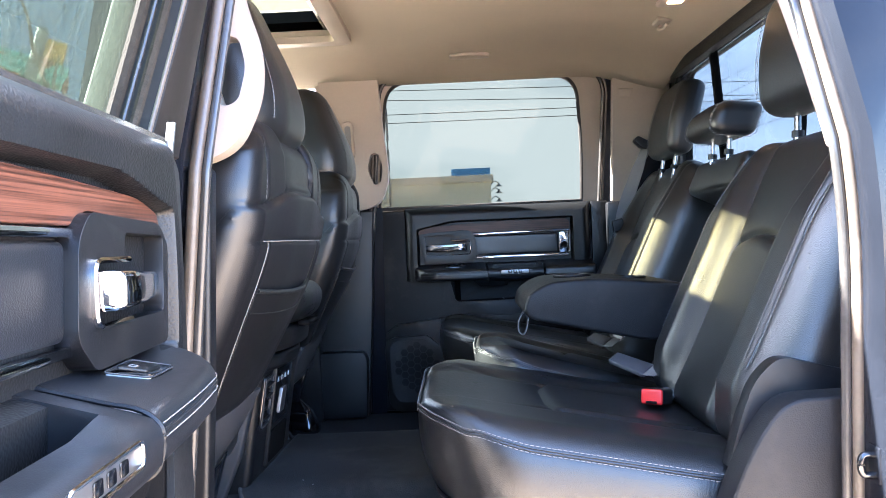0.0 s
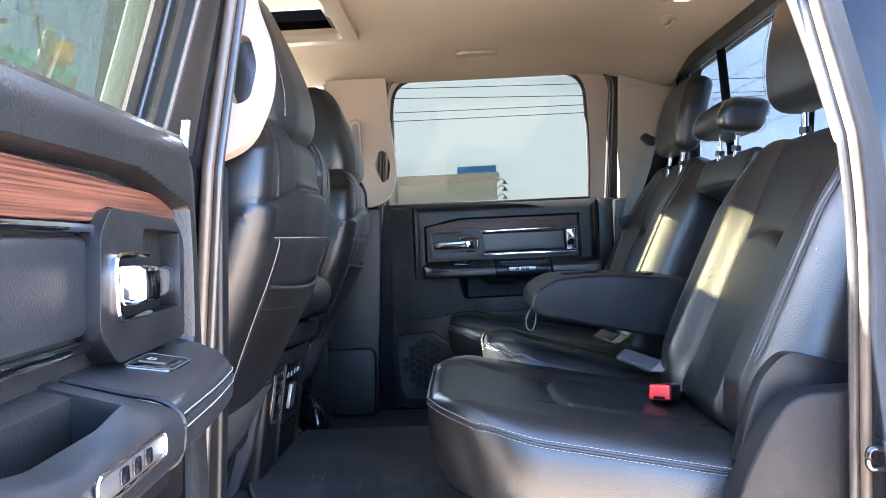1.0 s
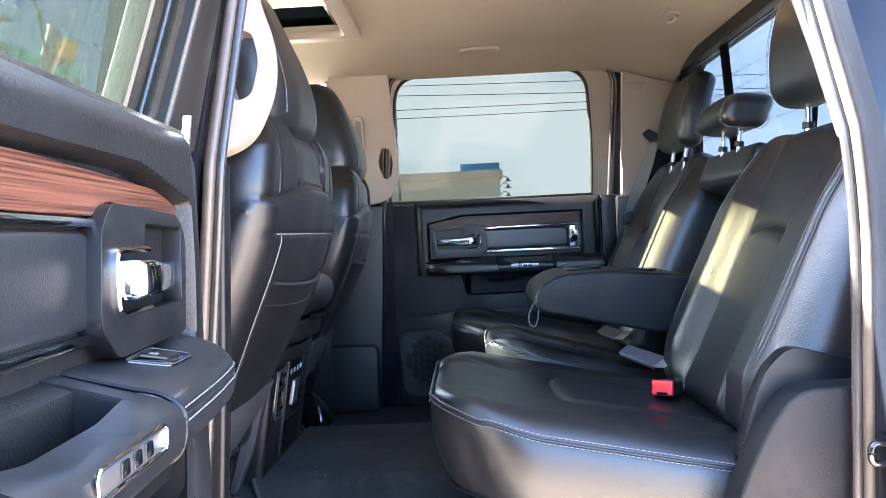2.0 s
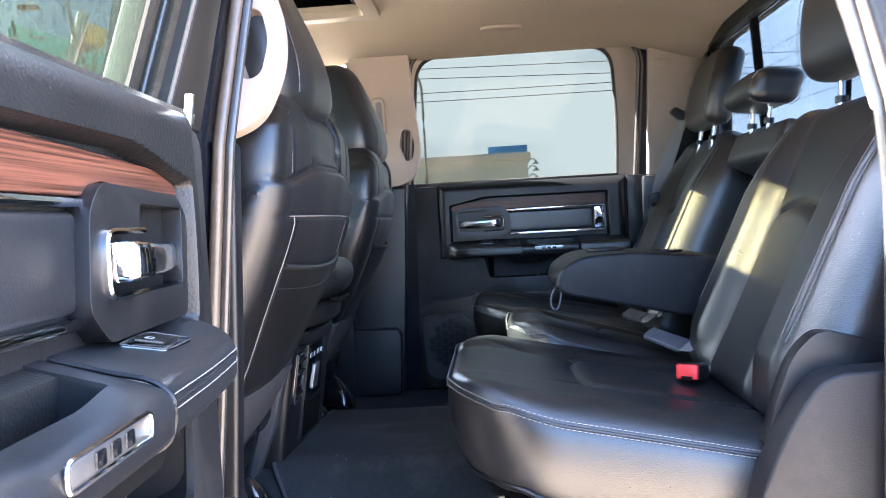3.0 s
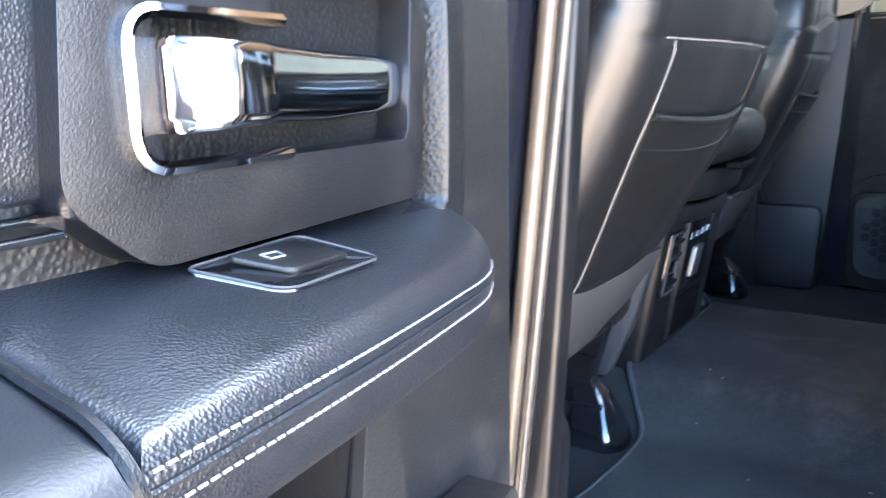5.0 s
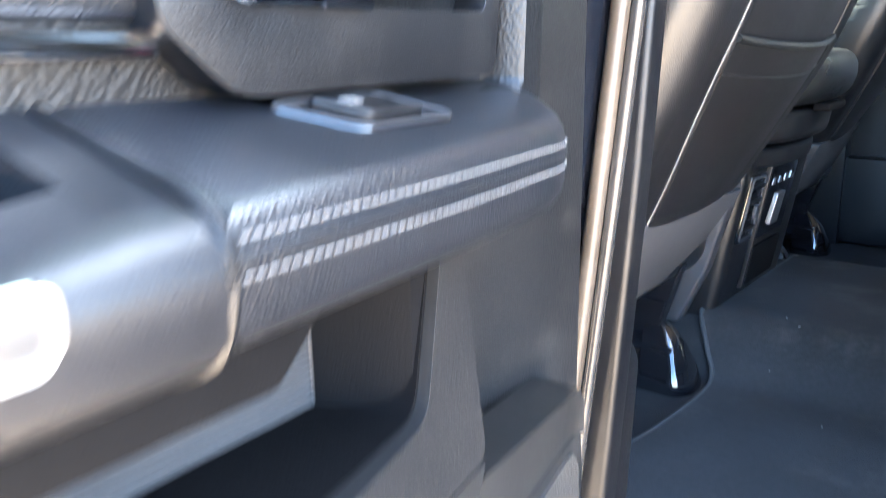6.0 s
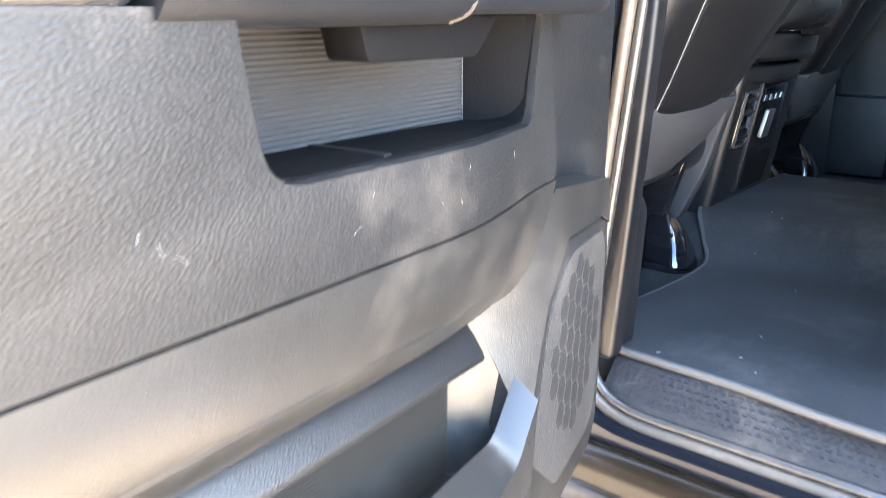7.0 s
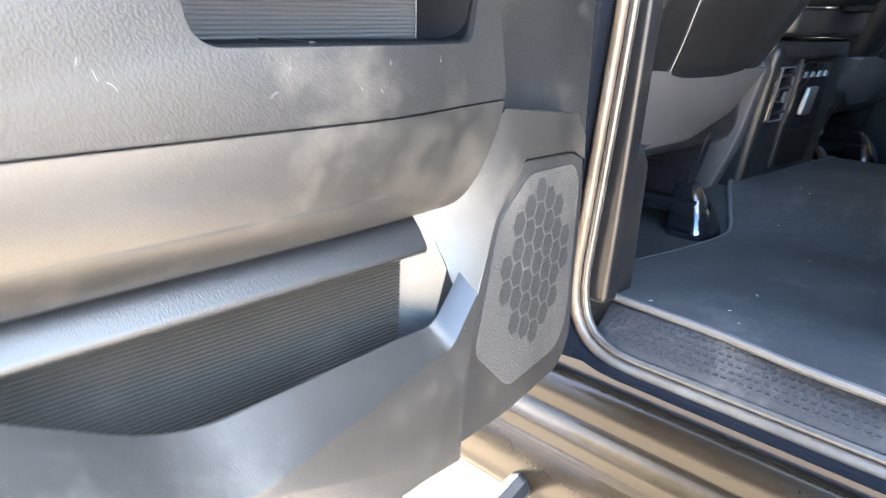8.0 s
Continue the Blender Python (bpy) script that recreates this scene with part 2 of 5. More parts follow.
def prism(poly, a, b, axis="y", bevel=0.0, seg=2, holes=(), f=None):
    """A flat outline (and holes in it) pulled from a to b along an axis. The outline lies in x,z for y, in x,y for z and in y,z for x."""
    def at(p, d):
        return {"y": (p[0], d, p[1]), "z": (p[0], p[1], d), "x": (d, p[0], p[1])}[axis]
    bm = bmesh.new()
    edges = []
    for loop in (poly, *holes):
        vs = [bm.verts.new(at(p, a)) for p in loop]
        edges += [bm.edges.new((vs[i], vs[(i + 1) % len(vs)])) for i in range(len(vs))]
    if holes:
        bmesh.ops.triangle_fill(bm, use_beauty=True, edges=edges, normal=Vector(at((0, 0), 1)))
    else:
        bm.faces.new([e.verts[0] for e in edges])
    made = bmesh.ops.extrude_face_region(bm, geom=list(bm.faces))
    move = Vector(at((0, 0), b - a))
    bmesh.ops.translate(bm, verts=[g for g in made["geom"] if isinstance(g, bmesh.types.BMVert)], vec=move)
    bmesh.ops.recalc_face_normals(bm, faces=bm.faces)
    if bevel:
        n = Vector(at((0, 0), 1))
        rim = [e for e in bm.edges if len(e.link_faces) == 2 and (abs(e.link_faces[0].normal.dot(n)) > 0.9) != (abs(e.link_faces[1].normal.dot(n)) > 0.9)]
        bmesh.ops.bevel(bm, geom=rim, offset=bevel, segments=seg, profile=0.5, affect="EDGES", clamp_overlap=True)
    if f:
        for v in bm.verts:
            v.co = f(v.co)
    return bm


def rounded(poly, r, n=5):
    """An outline with its corners rounded: r is one radius or one for each corner."""
    out = []
    for i, p in enumerate(poly):
        rad = r[i] if isinstance(r, (list, tuple)) else r
        p, a, b = Vector(p), Vector(poly[i - 1]), Vector(poly[(i + 1) % len(poly)])
        d = min(rad, (a - p).length * 0.48, (b - p).length * 0.48)
        if d < 1e-5:
            out.append(tuple(p))
            continue
        s, e = p + (a - p).normalized() * d, p + (b - p).normalized() * d
        for k in range(n + 1):
            t = k / n
            out.append(tuple(s * (1 - t) ** 2 + p * 2 * t * (1 - t) + e * t * t))
    return out


def spline(pts, n=8, closed=False):
    """Points of a smooth curve through the given ones."""
    pts = [Vector(p) for p in pts]
    out, c = [], len(pts)
    for i in range(c if closed else c - 1):
        p0 = pts[i - 1] if closed or i else pts[0]
        p1, p2 = pts[i], pts[(i + 1) % c]
        p3 = pts[(i + 2) % c] if closed or i + 2 < c else pts[-1]
        for k in range(n):
            t = k / n
            out.append(0.5 * (2 * p1 + (p2 - p0) * t + (2 * p0 - 5 * p1 + 4 * p2 - p3) * t * t + (3 * p1 - p0 - 3 * p2 + p3) * t ** 3))
    return out if closed else out + [pts[-1]]


def tube(pts, r, sides=8, closed=False, up=(0, 0, 1), profile=None, bm=None):
    """A rod along points: round with radius r, or with an outline of (side, up) pairs."""
    bm = bm or bmesh.new()
    pts = [Vector(p) for p in pts]
    shape = profile or [(r * math.cos(2 * math.pi * k / sides), r * math.sin(2 * math.pi * k / sides)) for k in range(sides)]
    rings, c = [], len(pts)
    for i, p in enumerate(pts):
        a = pts[i - 1] if closed or i else p
        b = pts[(i + 1) % c] if closed or i + 1 < c else p
        d = (b - a).normalized()
        s = d.cross(Vector(up))
        s = s.normalized() if s.length > 1e-6 else d.orthogonal().normalized()
        t = s.cross(d)
        rings.append([bm.verts.new(p + s * x + t * y) for x, y in shape])
    k = len(shape)
    for i in range(c if closed else c - 1):
        ra, rb = rings[i], rings[(i + 1) % c]
        for j in range(k):
            bm.faces.new((ra[j], ra[(j + 1) % k], rb[(j + 1) % k], rb[j]))
    if not closed:
        bm.faces.new(rings[0][::-1])
        bm.faces.new(rings[-1])
    return bm


def loft(rings, closed=True, caps=True):
    """A skin over rings of points with the same count."""
    bm = bmesh.new()
    vs = [[bm.verts.new(p) for p in ring] for ring in rings]
    k = len(rings[0])
    for a, b in zip(vs, vs[1:]):
        for j in range(k if closed else k - 1):
            bm.faces.new((a[j], a[(j + 1) % k], b[(j + 1) % k], b[j]))
    if caps and closed:
        bm.faces.new(vs[0][::-1])
        bm.faces.new(vs[-1])
    return bm


def stitches(pts, length=0.0028, gap=0.0012, r=0.0005, lift=(0, 0, 0)):
    """Single stitches of thread along a seam."""
    pts = [Vector(p) + Vector(lift) for p in pts]
    run, bm = [0.0], bmesh.new()
    for a, b in zip(pts, pts[1:]):
        run.append(run[-1] + (b - a).length)

    def place(s):
        for i in range(len(run) - 1):
            if run[i + 1] >= s:
                return pts[i].lerp(pts[i + 1], (s - run[i]) / max(1e-9, run[i + 1] - run[i]))
        return pts[-1]
    s = 0.0
    while s + length < run[-1]:
        a, b = place(s), place(s + length)
        tube([a, (a + b) / 2 + (b - a).orthogonal().normalized() * 0.0001, b], r, 5, bm=bm)
        s += length + gap
    return bm


def smooth01(x):
    x = max(0.0, min(1.0, x))
    return x * x * (3 - 2 * x)


def sheet(u0, u1, nu, v0, v1, nv, f, thick=None):
    """A divided sheet f(u, v) -> point; thick: a vector that gives it a back."""
    bm = bmesh.new()
    g = [[bm.verts.new(f(u0 + (u1 - u0) * i / nu, v0 + (v1 - v0) * j / nv)) for j in range(nv + 1)] for i in range(nu + 1)]
    for i in range(nu):
        for j in range(nv):
            bm.faces.new((g[i][j], g[i + 1][j], g[i + 1][j + 1], g[i][j + 1]))
    if thick is not None:
        made = bmesh.ops.extrude_face_region(bm, geom=list(bm.faces))
        bmesh.ops.translate(bm, verts=[q for q in made["geom"] if isinstance(q, bmesh.types.BMVert)], vec=Vector(thick))
    return bm


def box(lo, hi, bevel=0.003):
    return prism([(lo[0], lo[1]), (hi[0], lo[1]), (hi[0], hi[1]), (lo[0], hi[1])], lo[2], hi[2], "z", bevel)


# ---- the cab ----
YC = 1.82                             # middle of the truck; x runs to its rear, the near side is y < YC


def lean(y, z):
    """Sides lean inwards above the window sills."""
    return 0.25 * (z - 1.40) if z > 1.40 else 0.0


def near_side(p):
    tuck = 0.022 if p.z < 0.64 and p.y < 0.95 else 0.0
    return Vector((p.x, p.y + lean(p.y, p.z) + tuck, p.z))


def far_side(p):
    return Vector((p.x, 2 * YC - p.y - lean(p.y, p.z), p.z))


OPENING = rounded([(-0.200, 1.845), (-0.245, 1.42), (-0.284, 1.02), (-0.325, 0.628), (0.603, 0.628), (0.622, 1.30), (0.560, 1.845)], [0.09, 0.1, 0.1, 0.13, 0.2, 0.1, 0.10], 8)
FAR_OPENING = [(x + 0.045 * (1 - smooth01((x - 0.1) / 0.3)) + smooth01((x - 0.4) / 0.1) * (0.10 * max(0, z - 1.45) + 0.024 * smooth01((z - 1.38) / 0.1)), z) for x, z in OPENING]
FRONT_WINDOW = rounded([(-1.25, 1.44), (-0.37, 1.42), (-0.338, 1.838), (-0.95, 1.842)], 0.05, 5)
SIDE = [(-1.75, 0.50), (0.875, 0.50), (0.875, 1.93), (-0.92, 1.93), (-1.75, 1.36)]

wall_near = link("wall_near", prism(SIDE, 0.935, 1.005, "y", holes=(OPENING, FRONT_WINDOW), f=near_side), PAINT)
tagged(wall_near, "black painted steel body side around the open rear doorway", "cab wall", kind="structure")
wall_far = link("wall_far", prism(SIDE, 0.935, 1.005, "y", holes=(FAR_OPENING, FRONT_WINDOW), f=far_side), PAINT)
tagged(wall_far, "black painted steel body side on the passenger side", "cab wall", kind="structure")
wall_rear = link("wall_rear", prism([(0.98, 0.50), (2.66, 0.50), (2.66, 1.42), (2.52, 1.93), (1.12, 1.93), (0.98, 1.42)], 0.83, 0.87, "x",
                                    holes=(rounded([(1.17, 1.40), (2.47, 1.40), (2.43, 1.775), (1.21, 1.775)], 0.05, 5),)), PLASTIC)
tagged(wall_rear, "black rear cab wall with a wide sliding window", "cab wall", kind="structure")
wall_front = link("wall_front", prism([(0.98, 0.50), (2.66, 0.50), (2.66, 1.33), (0.98, 1.33)], -1.75, -1.70, "x"), PLASTIC)
tagged(wall_front, "black dashboard bulkhead", "cab wall", kind="structure")
roof = link("roof", prism(rounded([(-0.92, 1.06), (0.875, 1.06), (0.875, 2.58), (-0.92, 2.58)], 0.06), 1.905, 1.935, "z",
                          holes=([(-0.68, 1.50), (-0.21, 1.50), (-0.21, 2.10), (-0.68, 2.10)],)), PAINT)
tagged(roof, "black painted cab roof with a sunroof", "roof", kind="structure")


def headliner_z(x, y):
    d = abs(y - YC)
    return 1.862 - 0.05 * smooth01((d - 0.40) / 0.32) - 0.065 * smooth01((x - 0.52) / 0.32)


def headliner():
    xs = [-0.95 + 0.045 * i for i in range(6)] + [-0.68 + 0.07 * i for i in range(6)] + [-0.25, -0.205] + [-0.16 + 0.04 * i for i in range(25)]
    ys = [1.095 + 0.0455 * i for i in range(9)] + [1.495 + 0.0607 * i for i in range(11)] + [2.15 + 0.05 * i for i in range(9)]
    bm = bmesh.new()
    g = {}
    for i, x in enumerate(xs):
        for j, y in enumerate(ys):
            g[i, j] = bm.verts.new((x, y, headliner_z(x, y)))
    for i in range(len(xs) - 1):
        for j in range(len(ys) - 1):
            cx, cy = (xs[i] + xs[i + 1]) / 2, (ys[j] + ys[j + 1]) / 2
            if not (-0.68 < cx < -0.205 and 1.495 < cy < 2.102):
                bm.faces.new((g[i, j], g[i + 1, j], g[i + 1, j + 1], g[i, j + 1]))
    made = bmesh.ops.extrude_face_region(bm, geom=list(bm.faces))
    bmesh.ops.translate(bm, verts=[q for q in made["geom"] if isinstance(q, bmesh.types.BMVert)], vec=(0, 0, 0.02))
    return bm


ceiling = tagged(link("ceiling", headliner(), HEADLINER), "tan fabric headliner with rounded edges", "headliner", kind="structure")

# floor with its low tunnel, and the sill step
def floor_z(x, y):
    return 0.695 + 0.078 * (1 - smooth01((abs(y - YC) - 0.20) / 0.14))


floor = tagged(link("floor", sheet(-1.7, 0.83, 40, 1.05, 2.64, 60, lambda x, y: Vector((x, y, floor_z(x, y))), (0, 0, -0.04)), CARPET),
               "black carpeted cab floor with a low tunnel", "floor", kind="structure")

# ground, outside
ground = tagged(link("ground", prism([(-400, -400), (400, -400), (400, 400), (-400, 400)], -0.3, 0.0, "z"),
                     material("pale_asphalt", (0.54, 0.41, 0.28), 0.9, var=0.25, grain=0.6, grain_scale=90.0, big=0.6, dirt=0.2)), "pale sunlit asphalt car park", "ground", kind="structure")


# ---- doors ----
def rear_door(name, m, s, label):
    """A rear door. Local: x from the hinge edge to the latch edge, s * y into the cab, z up from the ground."""
    door = thing(name, m, label, "truck door", "rear doors")

    def put(name, bm, mat, parent=door, label="", smooth=True):
        for v in bm.verts:
            w = v.co.y + (0.25 * (v.co.z - 1.40) if v.co.z > 1.402 else 0.0)
            v.co.y = s * w
        return part(name, bm, mat, parent, label, smooth)

    # painted shell and the plain inner base
    put("outer_skin", prism(rounded([(0.0, 0.66), (0.80, 0.66), (0.83, 1.40), (0.0, 1.40)], 0.04), -0.13, -0.055, "y", 0.01), PAINT, label="black painted door skin")
    put("base_panel", prism(rounded([(0.012, 0.70), (0.80, 0.70), (0.828, 1.395), (0.012, 1.395)], 0.03), -0.054, -0.03, "y", 0.006), PLASTIC_MID)

    # padded upper panel with a recess for the trim
    def upper(u, z):
        edge = min(u - 0.125, 0.765 - u, 1.402 - z, 0.03)
        w = -0.03 + 0.034 * math.sqrt(max(0.0, 1 - (1 - max(0, edge) / 0.03) ** 2))
        w += 0.004 * math.sin(math.pi * (z - 1.16) / 0.24)
        du, dz = max(0.174 - u, u - 0.696, 0), max(1.205 - z, z - (1.322 + 0.025 * smooth01((u - 0.15) / 0.16)), 0)
        return Vector((u, w - 0.021 * (1 - smooth01(math.hypot(du, dz) / 0.007)), z))
    put("upper_pad", sheet(0.125, 0.765, 220, 1.15, 1.402, 120, upper), VINYL_PAD, label="grained black vinyl upper panel")
    put("rear_cover", prism(rounded([(0.768, 1.15), (0.815, 1.15), (0.828, 1.40), (0.768, 1.40)], 0.006), -0.031, -0.008, "y", 0.005), PLASTIC)

    # wood inlay, chrome strips, soft insert
    put("wood_inlay", prism(rounded([(0.17, 1.311), (0.175, 1.324), (0.22, 1.336), (0.45, 1.346), (0.680, 1.345), (0.692, 1.335), (0.692, 1.311), (0.355, 1.309), (0.33, 1.321)],
                                    [0.004, 0.006, 0.06, 0.1, 0.008, 0.008, 0.004, 0.006, 0.01]), -0.02, -0.006, "y", 0.0007, 1), WOOD, label="reddish walnut inlay with straight grain")
    put("chrome_strip", prism([(0.345, 1.3005), (0.345, 1.3075), (0.694, 1.3095), (0.694, 1.3035)], -0.02, -0.003, "y", 0.002), CHROME)
    put("chrome_strip", prism([(0.368, 1.2195), (0.368, 1.2275), (0.68, 1.2275), (0.694, 1.2195)], -0.02, -0.003, "y", 0.002), CHROME)
    put("chrome_end", prism(rounded([(0.655, 1.2285), (0.655, 1.3), (0.694, 1.3025), (0.694, 1.2285)], 0.004), -0.02, -0.006, "y", 0.002), CHROME)
    put("insert", pad((0.36, -0.028, 1.2295), (0.653, -0.006, 1.2995), 0.008, (10, 2, 4)), LEATHER, label="black leather insert panel")

    # handle plate with its finger recess, bezel and lever
    plate_edge = rounded([(0.19, 1.208), (0.346, 1.206), (0.374, 1.230), (0.366, 1.300), (0.345, 1.319), (0.200, 1.314), (0.178, 1.295)], [0.008, 0.01, 0.01, 0.012, 0.01, 0.01, 0.012])
    recess = rounded([(0.198, 1.236), (0.338, 1.236), (0.338, 1.284), (0.286, 1.284), (0.282, 1.305), (0.192, 1.303)], 0.006)
    plate = put("handle_plate", prism(plate_edge, -0.02, 0.004, "y", 0.004, 3, holes=(recess,)), PLASTIC)
    put("recess_floor", prism(rounded([(0.185, 1.228), (0.347, 1.228), (0.347, 1.31), (0.185, 1.31)], 0.004), -0.044, -0.036, "y"), PLASTIC_DULL, plate)
    run = rounded([(0.282, 1.2372), (0.3492, 1.2372), (0.3492, 1.2842), (0.282, 1.2842)], [0, 0.012, 0.012, 0], 6)
    put("bezel", tube([(u, 0.0035, z) for u, z in run], 0.003, profile=[(-0.0028, -0.012), (-0.0022, 0.0035), (0, 0.005), (0.0022, 0.0035), (0.0028, -0.012)], up=(0, 1, 0)), CHROME, plate, "rounded chrome bezel")
    ring = []
    for u, w, z0, z1, th in ((0.340, 0.006, 1.2475, 1.2765, 0.010), (0.336, 0.018, 1.2475, 1.2765, 0.010), (0.330, 0.022, 1.2478, 1.2764, 0.010), (0.309, 0.0235, 1.2490, 1.2755, 0.011), (0.304, 0.0225, 1.2495, 1.2752, 0.011),
                             (0.270, 0.0150, 1.2480, 1.274, 0.012), (0.225, 0.0060, 1.2485, 1.2735, 0.011), (0.204, 0.0020, 1.2500, 1.2725, 0.009), (0.197, -0.0005, 1.2540, 1.270, 0.005)):
        zc, hz = (z0 + z1) / 2, (z1 - z0) / 2
        ring.append([(u, w - th / 2 + th / 2 * math.copysign(abs(math.sin(a)) ** 0.55, math.sin(a)), zc + hz * math.copysign(abs(math.cos(a)) ** 0.35, math.cos(a))) for a in [2 * math.pi * k / 20 for k in range(20)]])
    put("lever", loft(ring), CHROME, plate, "chrome inner door handle")

    def arm_top(p):
        """The armrest falls away towards the cab and its tip."""
        return p.z + 0.0055 - 0.28 * (p.y + 0.01) - 0.003 * smooth01((0.25 - p.x) / 0.1)

    # armrest: front pad with stitched band, grip with badge, rear pad
    arm_edge = rounded([(0.145, -0.03), (0.150, 0.0), (0.172, 0.034), (0.215, 0.054), (0.300, 0.062), (0.4035, 0.065), (0.4035, -0.03)], [0.0, 0.02, 0.03, 0.04, 0.1, 0.0, 0.0], 6)
    arm = put("armrest_pad", prism(arm_edge, 1.149, 1.200, "z", 0.011, 4, f=lambda p: Vector((p.x, p.y, arm_top(p) if p.z > 1.17 else p.z))), LEATHER, label="padded black leather armrest")
    rim = [Vector((u, w, 0)) for u, w in arm_edge if 0.155 < u < 0.404 and w > 0.005]
    rim = [a.lerp(b, k / 4) for a, b in zip(rim, rim[1:]) for k in range(4)] + [rim[-1]]
    for z in (1.1795, 1.1695):
        put("stitching", stitches([Vector((p.x, p.y + 0.0006, z - 0.003 * smooth01((0.25 - p.x) / 0.1))) for p in rim]), THREAD, arm, "pale grey stitching")
    put("piping", tube([(p.x, p.y + 0.0002, 1.1745 - 0.003 * smooth01((0.25 - p.x) / 0.1)) for p in rim], 0.0011, 6), LEATHER, arm)

    grip_ring = []
    for u in sorted([0.4065 + 0.1835 * k / 24 for k in range(25)] + [0.42499, 0.42501, 0.57499, 0.57501]):
        inn = 0.030 + 0.0 * u
        dip = 0.006 * smooth01((u - 0.42) / 0.05) * smooth01((0.585 - u) / 0.05)
        back = -0.03 if u < 0.425 or u > 0.575 else inn
        top = 1.2045 - 0.28 * (back + 0.01) - dip
        grip_ring.append([(u, back, 1.144), (u, 0.050, 1.144), (u, 0.060, 1.148), (u, 0.0665, 1.156), (u, 0.0680, 1.170), (u, 0.0665, 1.178), (u, 0.061, 1.1845 - dip * 0.5), (u, 0.050, 1.1885 - dip), (u, back + 0.006, top - 0.0010), (u, back, top - 0.006)])
    grip = put("grip", loft(grip_ring), GRIP, label="black armrest grip with a chrome badge plate")
    put("trim_piping", tube(spline([(0.405, -0.01, 1.2062), (0.405, 0.03, 1.1955), (0.405, 0.052, 1.190), (0.405, 0.0645, 1.181), (0.405, 0.0670, 1.170), (0.407, 0.063, 1.152), (0.412, 0.052, 1.1455)], 6), 0.0020, 6), PLASTIC, grip)
    put("cup", prism(rounded([(0.424, 1.150), (0.576, 1.150), (0.576, 1.195), (0.424, 1.195)], 0.004), -0.031, -0.02, "y"), VINYL_PAD, grip)
    put("cup_floor", box((0.424, -0.03, 1.146), (0.576, 0.034, 1.152), 0), VINYL, grip)
    badge = put("badge_plate", prism(rounded([(0.447, 1.1665), (0.541, 1.1665), (0.541, 1.1795), (0.447, 1.1795)], 0.005), 0.0655, 0.0685, "y", 0.0012), BADGE_METAL, grip, "bright metal badge plate")
    put("badge_rim", tube([(u, 0.0686, z) for u, z in rounded([(0.446, 1.1655), (0.542, 1.1655), (0.542, 1.1805), (0.446, 1.1805)], 0.006, 6)], 0.0013, 6, closed=True, up=(0, 1, 0)), CHROME, badge)
    for u0 in (0.471, 0.488, 0.505):
        put("emblem_bar", prism(rounded([(u0, 1.1690), (u0 + 0.011, 1.1690), (u0 + 0.011, 1.1775), (u0, 1.1775)], 0.002), 0.0685, 0.0698, "y", 0.0005), GLOSS, badge)
    put("rear_pad", pad((0.5925, -0.03, 1.149), (0.770, 0.062, 1.200), 0.012, (6, 3, 2), lambda p: Vector((p.x, p.y, arm_top(p) if p.z > 1.17 else p.z))), LEATHER)

    def arm_tilt(p):
        return Vector((p.x, p.y, arm_top(p)))

    # window switch
    sw = rounded([(0.262, 0.031), (0.316, 0.031), (0.333, 0.002), (0.275, 0.000)], [0.006, 0.008, 0.004, 0.006])
    switch = put("window_switch", prism(sw, 1.195, 1.2012, "z", 0.001, f=arm_tilt), GLOSS)
    put("switch_rim", tube([arm_tilt(Vector((u, w, 1.2013))) for u, w in sw], 0.0006, 6, closed=True), GREY_SHELL, switch)
    put("rocker", prism(rounded([(0.273, 0.024), (0.305, 0.024), (0.318, 0.006), (0.282, 0.005)], 0.003), 1.2005, 1.2030, "z", 0.0012, f=lambda p: arm_tilt(Vector((p.x, p.y, p.z + 0.05 * max(0, p.x - 0.295))))), PLASTIC, switch)
    put("switch_mark", tube([arm_tilt(Vector(q)) for q in ((0.299, 0.011, 1.2036), (0.307, 0.011, 1.2040), (0.306, 0.015, 1.2040), (0.299, 0.015, 1.2036))], 0.0005, 5, closed=True), THREAD, switch)
    if s > 0:
        put("lock_pin", tube([(0.112, -0.012, 1.385), (0.112, -0.012, 1.418)], 0.0045, 12), SATIN, label="chrome lock pin")

    # middle panel with the upper pocket
    def taper(p):
        k = 0.45 + 0.55 * smooth01((p.x - 0.22) / 0.2)
        return Vector((p.x, p.y * k if p.y > 0 else p.y, p.z))
    def tapered(bm):
        for k in range(1, 9):
            bmesh.ops.bisect_plane(bm, geom=list(bm.verts) + list(bm.edges) + list(bm.faces), plane_co=(0.22 + 0.025 * k, 0, 0), plane_no=(1, 0, 0))
        for v in bm.verts:
            v.co = taper(v.co)
        return bm
    ring_out = rounded([(0.234, 1.0290), (0.80, 1.0335), (0.81, 1.152), (0.258, 1.152)], [0.012, 0.01, 0.01, 0.004])
    hole = rounded([(0.292, 1.077), (0.546, 1.080), (0.556, 1.149), (0.275, 1.149)], [0.012, 0.022, 0.003, 0.003], 6)
    pocket = put("map_pocket_panel", tapered(prism(ring_out, -0.03, 0.058, "y", 0.013, 5, holes=(hole,))), PLASTIC_MID, label="scuffed black plastic panel with a map pocket")
    # thin dark ring over the hole's inner faces, painting in the recess's shade
    cx, cz = 0.418, 1.113
    inner = [(cx + (u - cx) * 0.985, cz + (z - cz) * 0.955) for u, z in hole]
    outer = [(cx + (u - cx) * 0.999, cz + (z - cz) * 0.998) for u, z in hole]
    put("pocket_shade", tapered(prism(outer, -0.012, 0.048, "y", holes=(inner,))), PLASTIC_DULL, pocket, "matt black ring painted as shade inside the map pocket")
    ribs = bmesh.new()
    n = 30
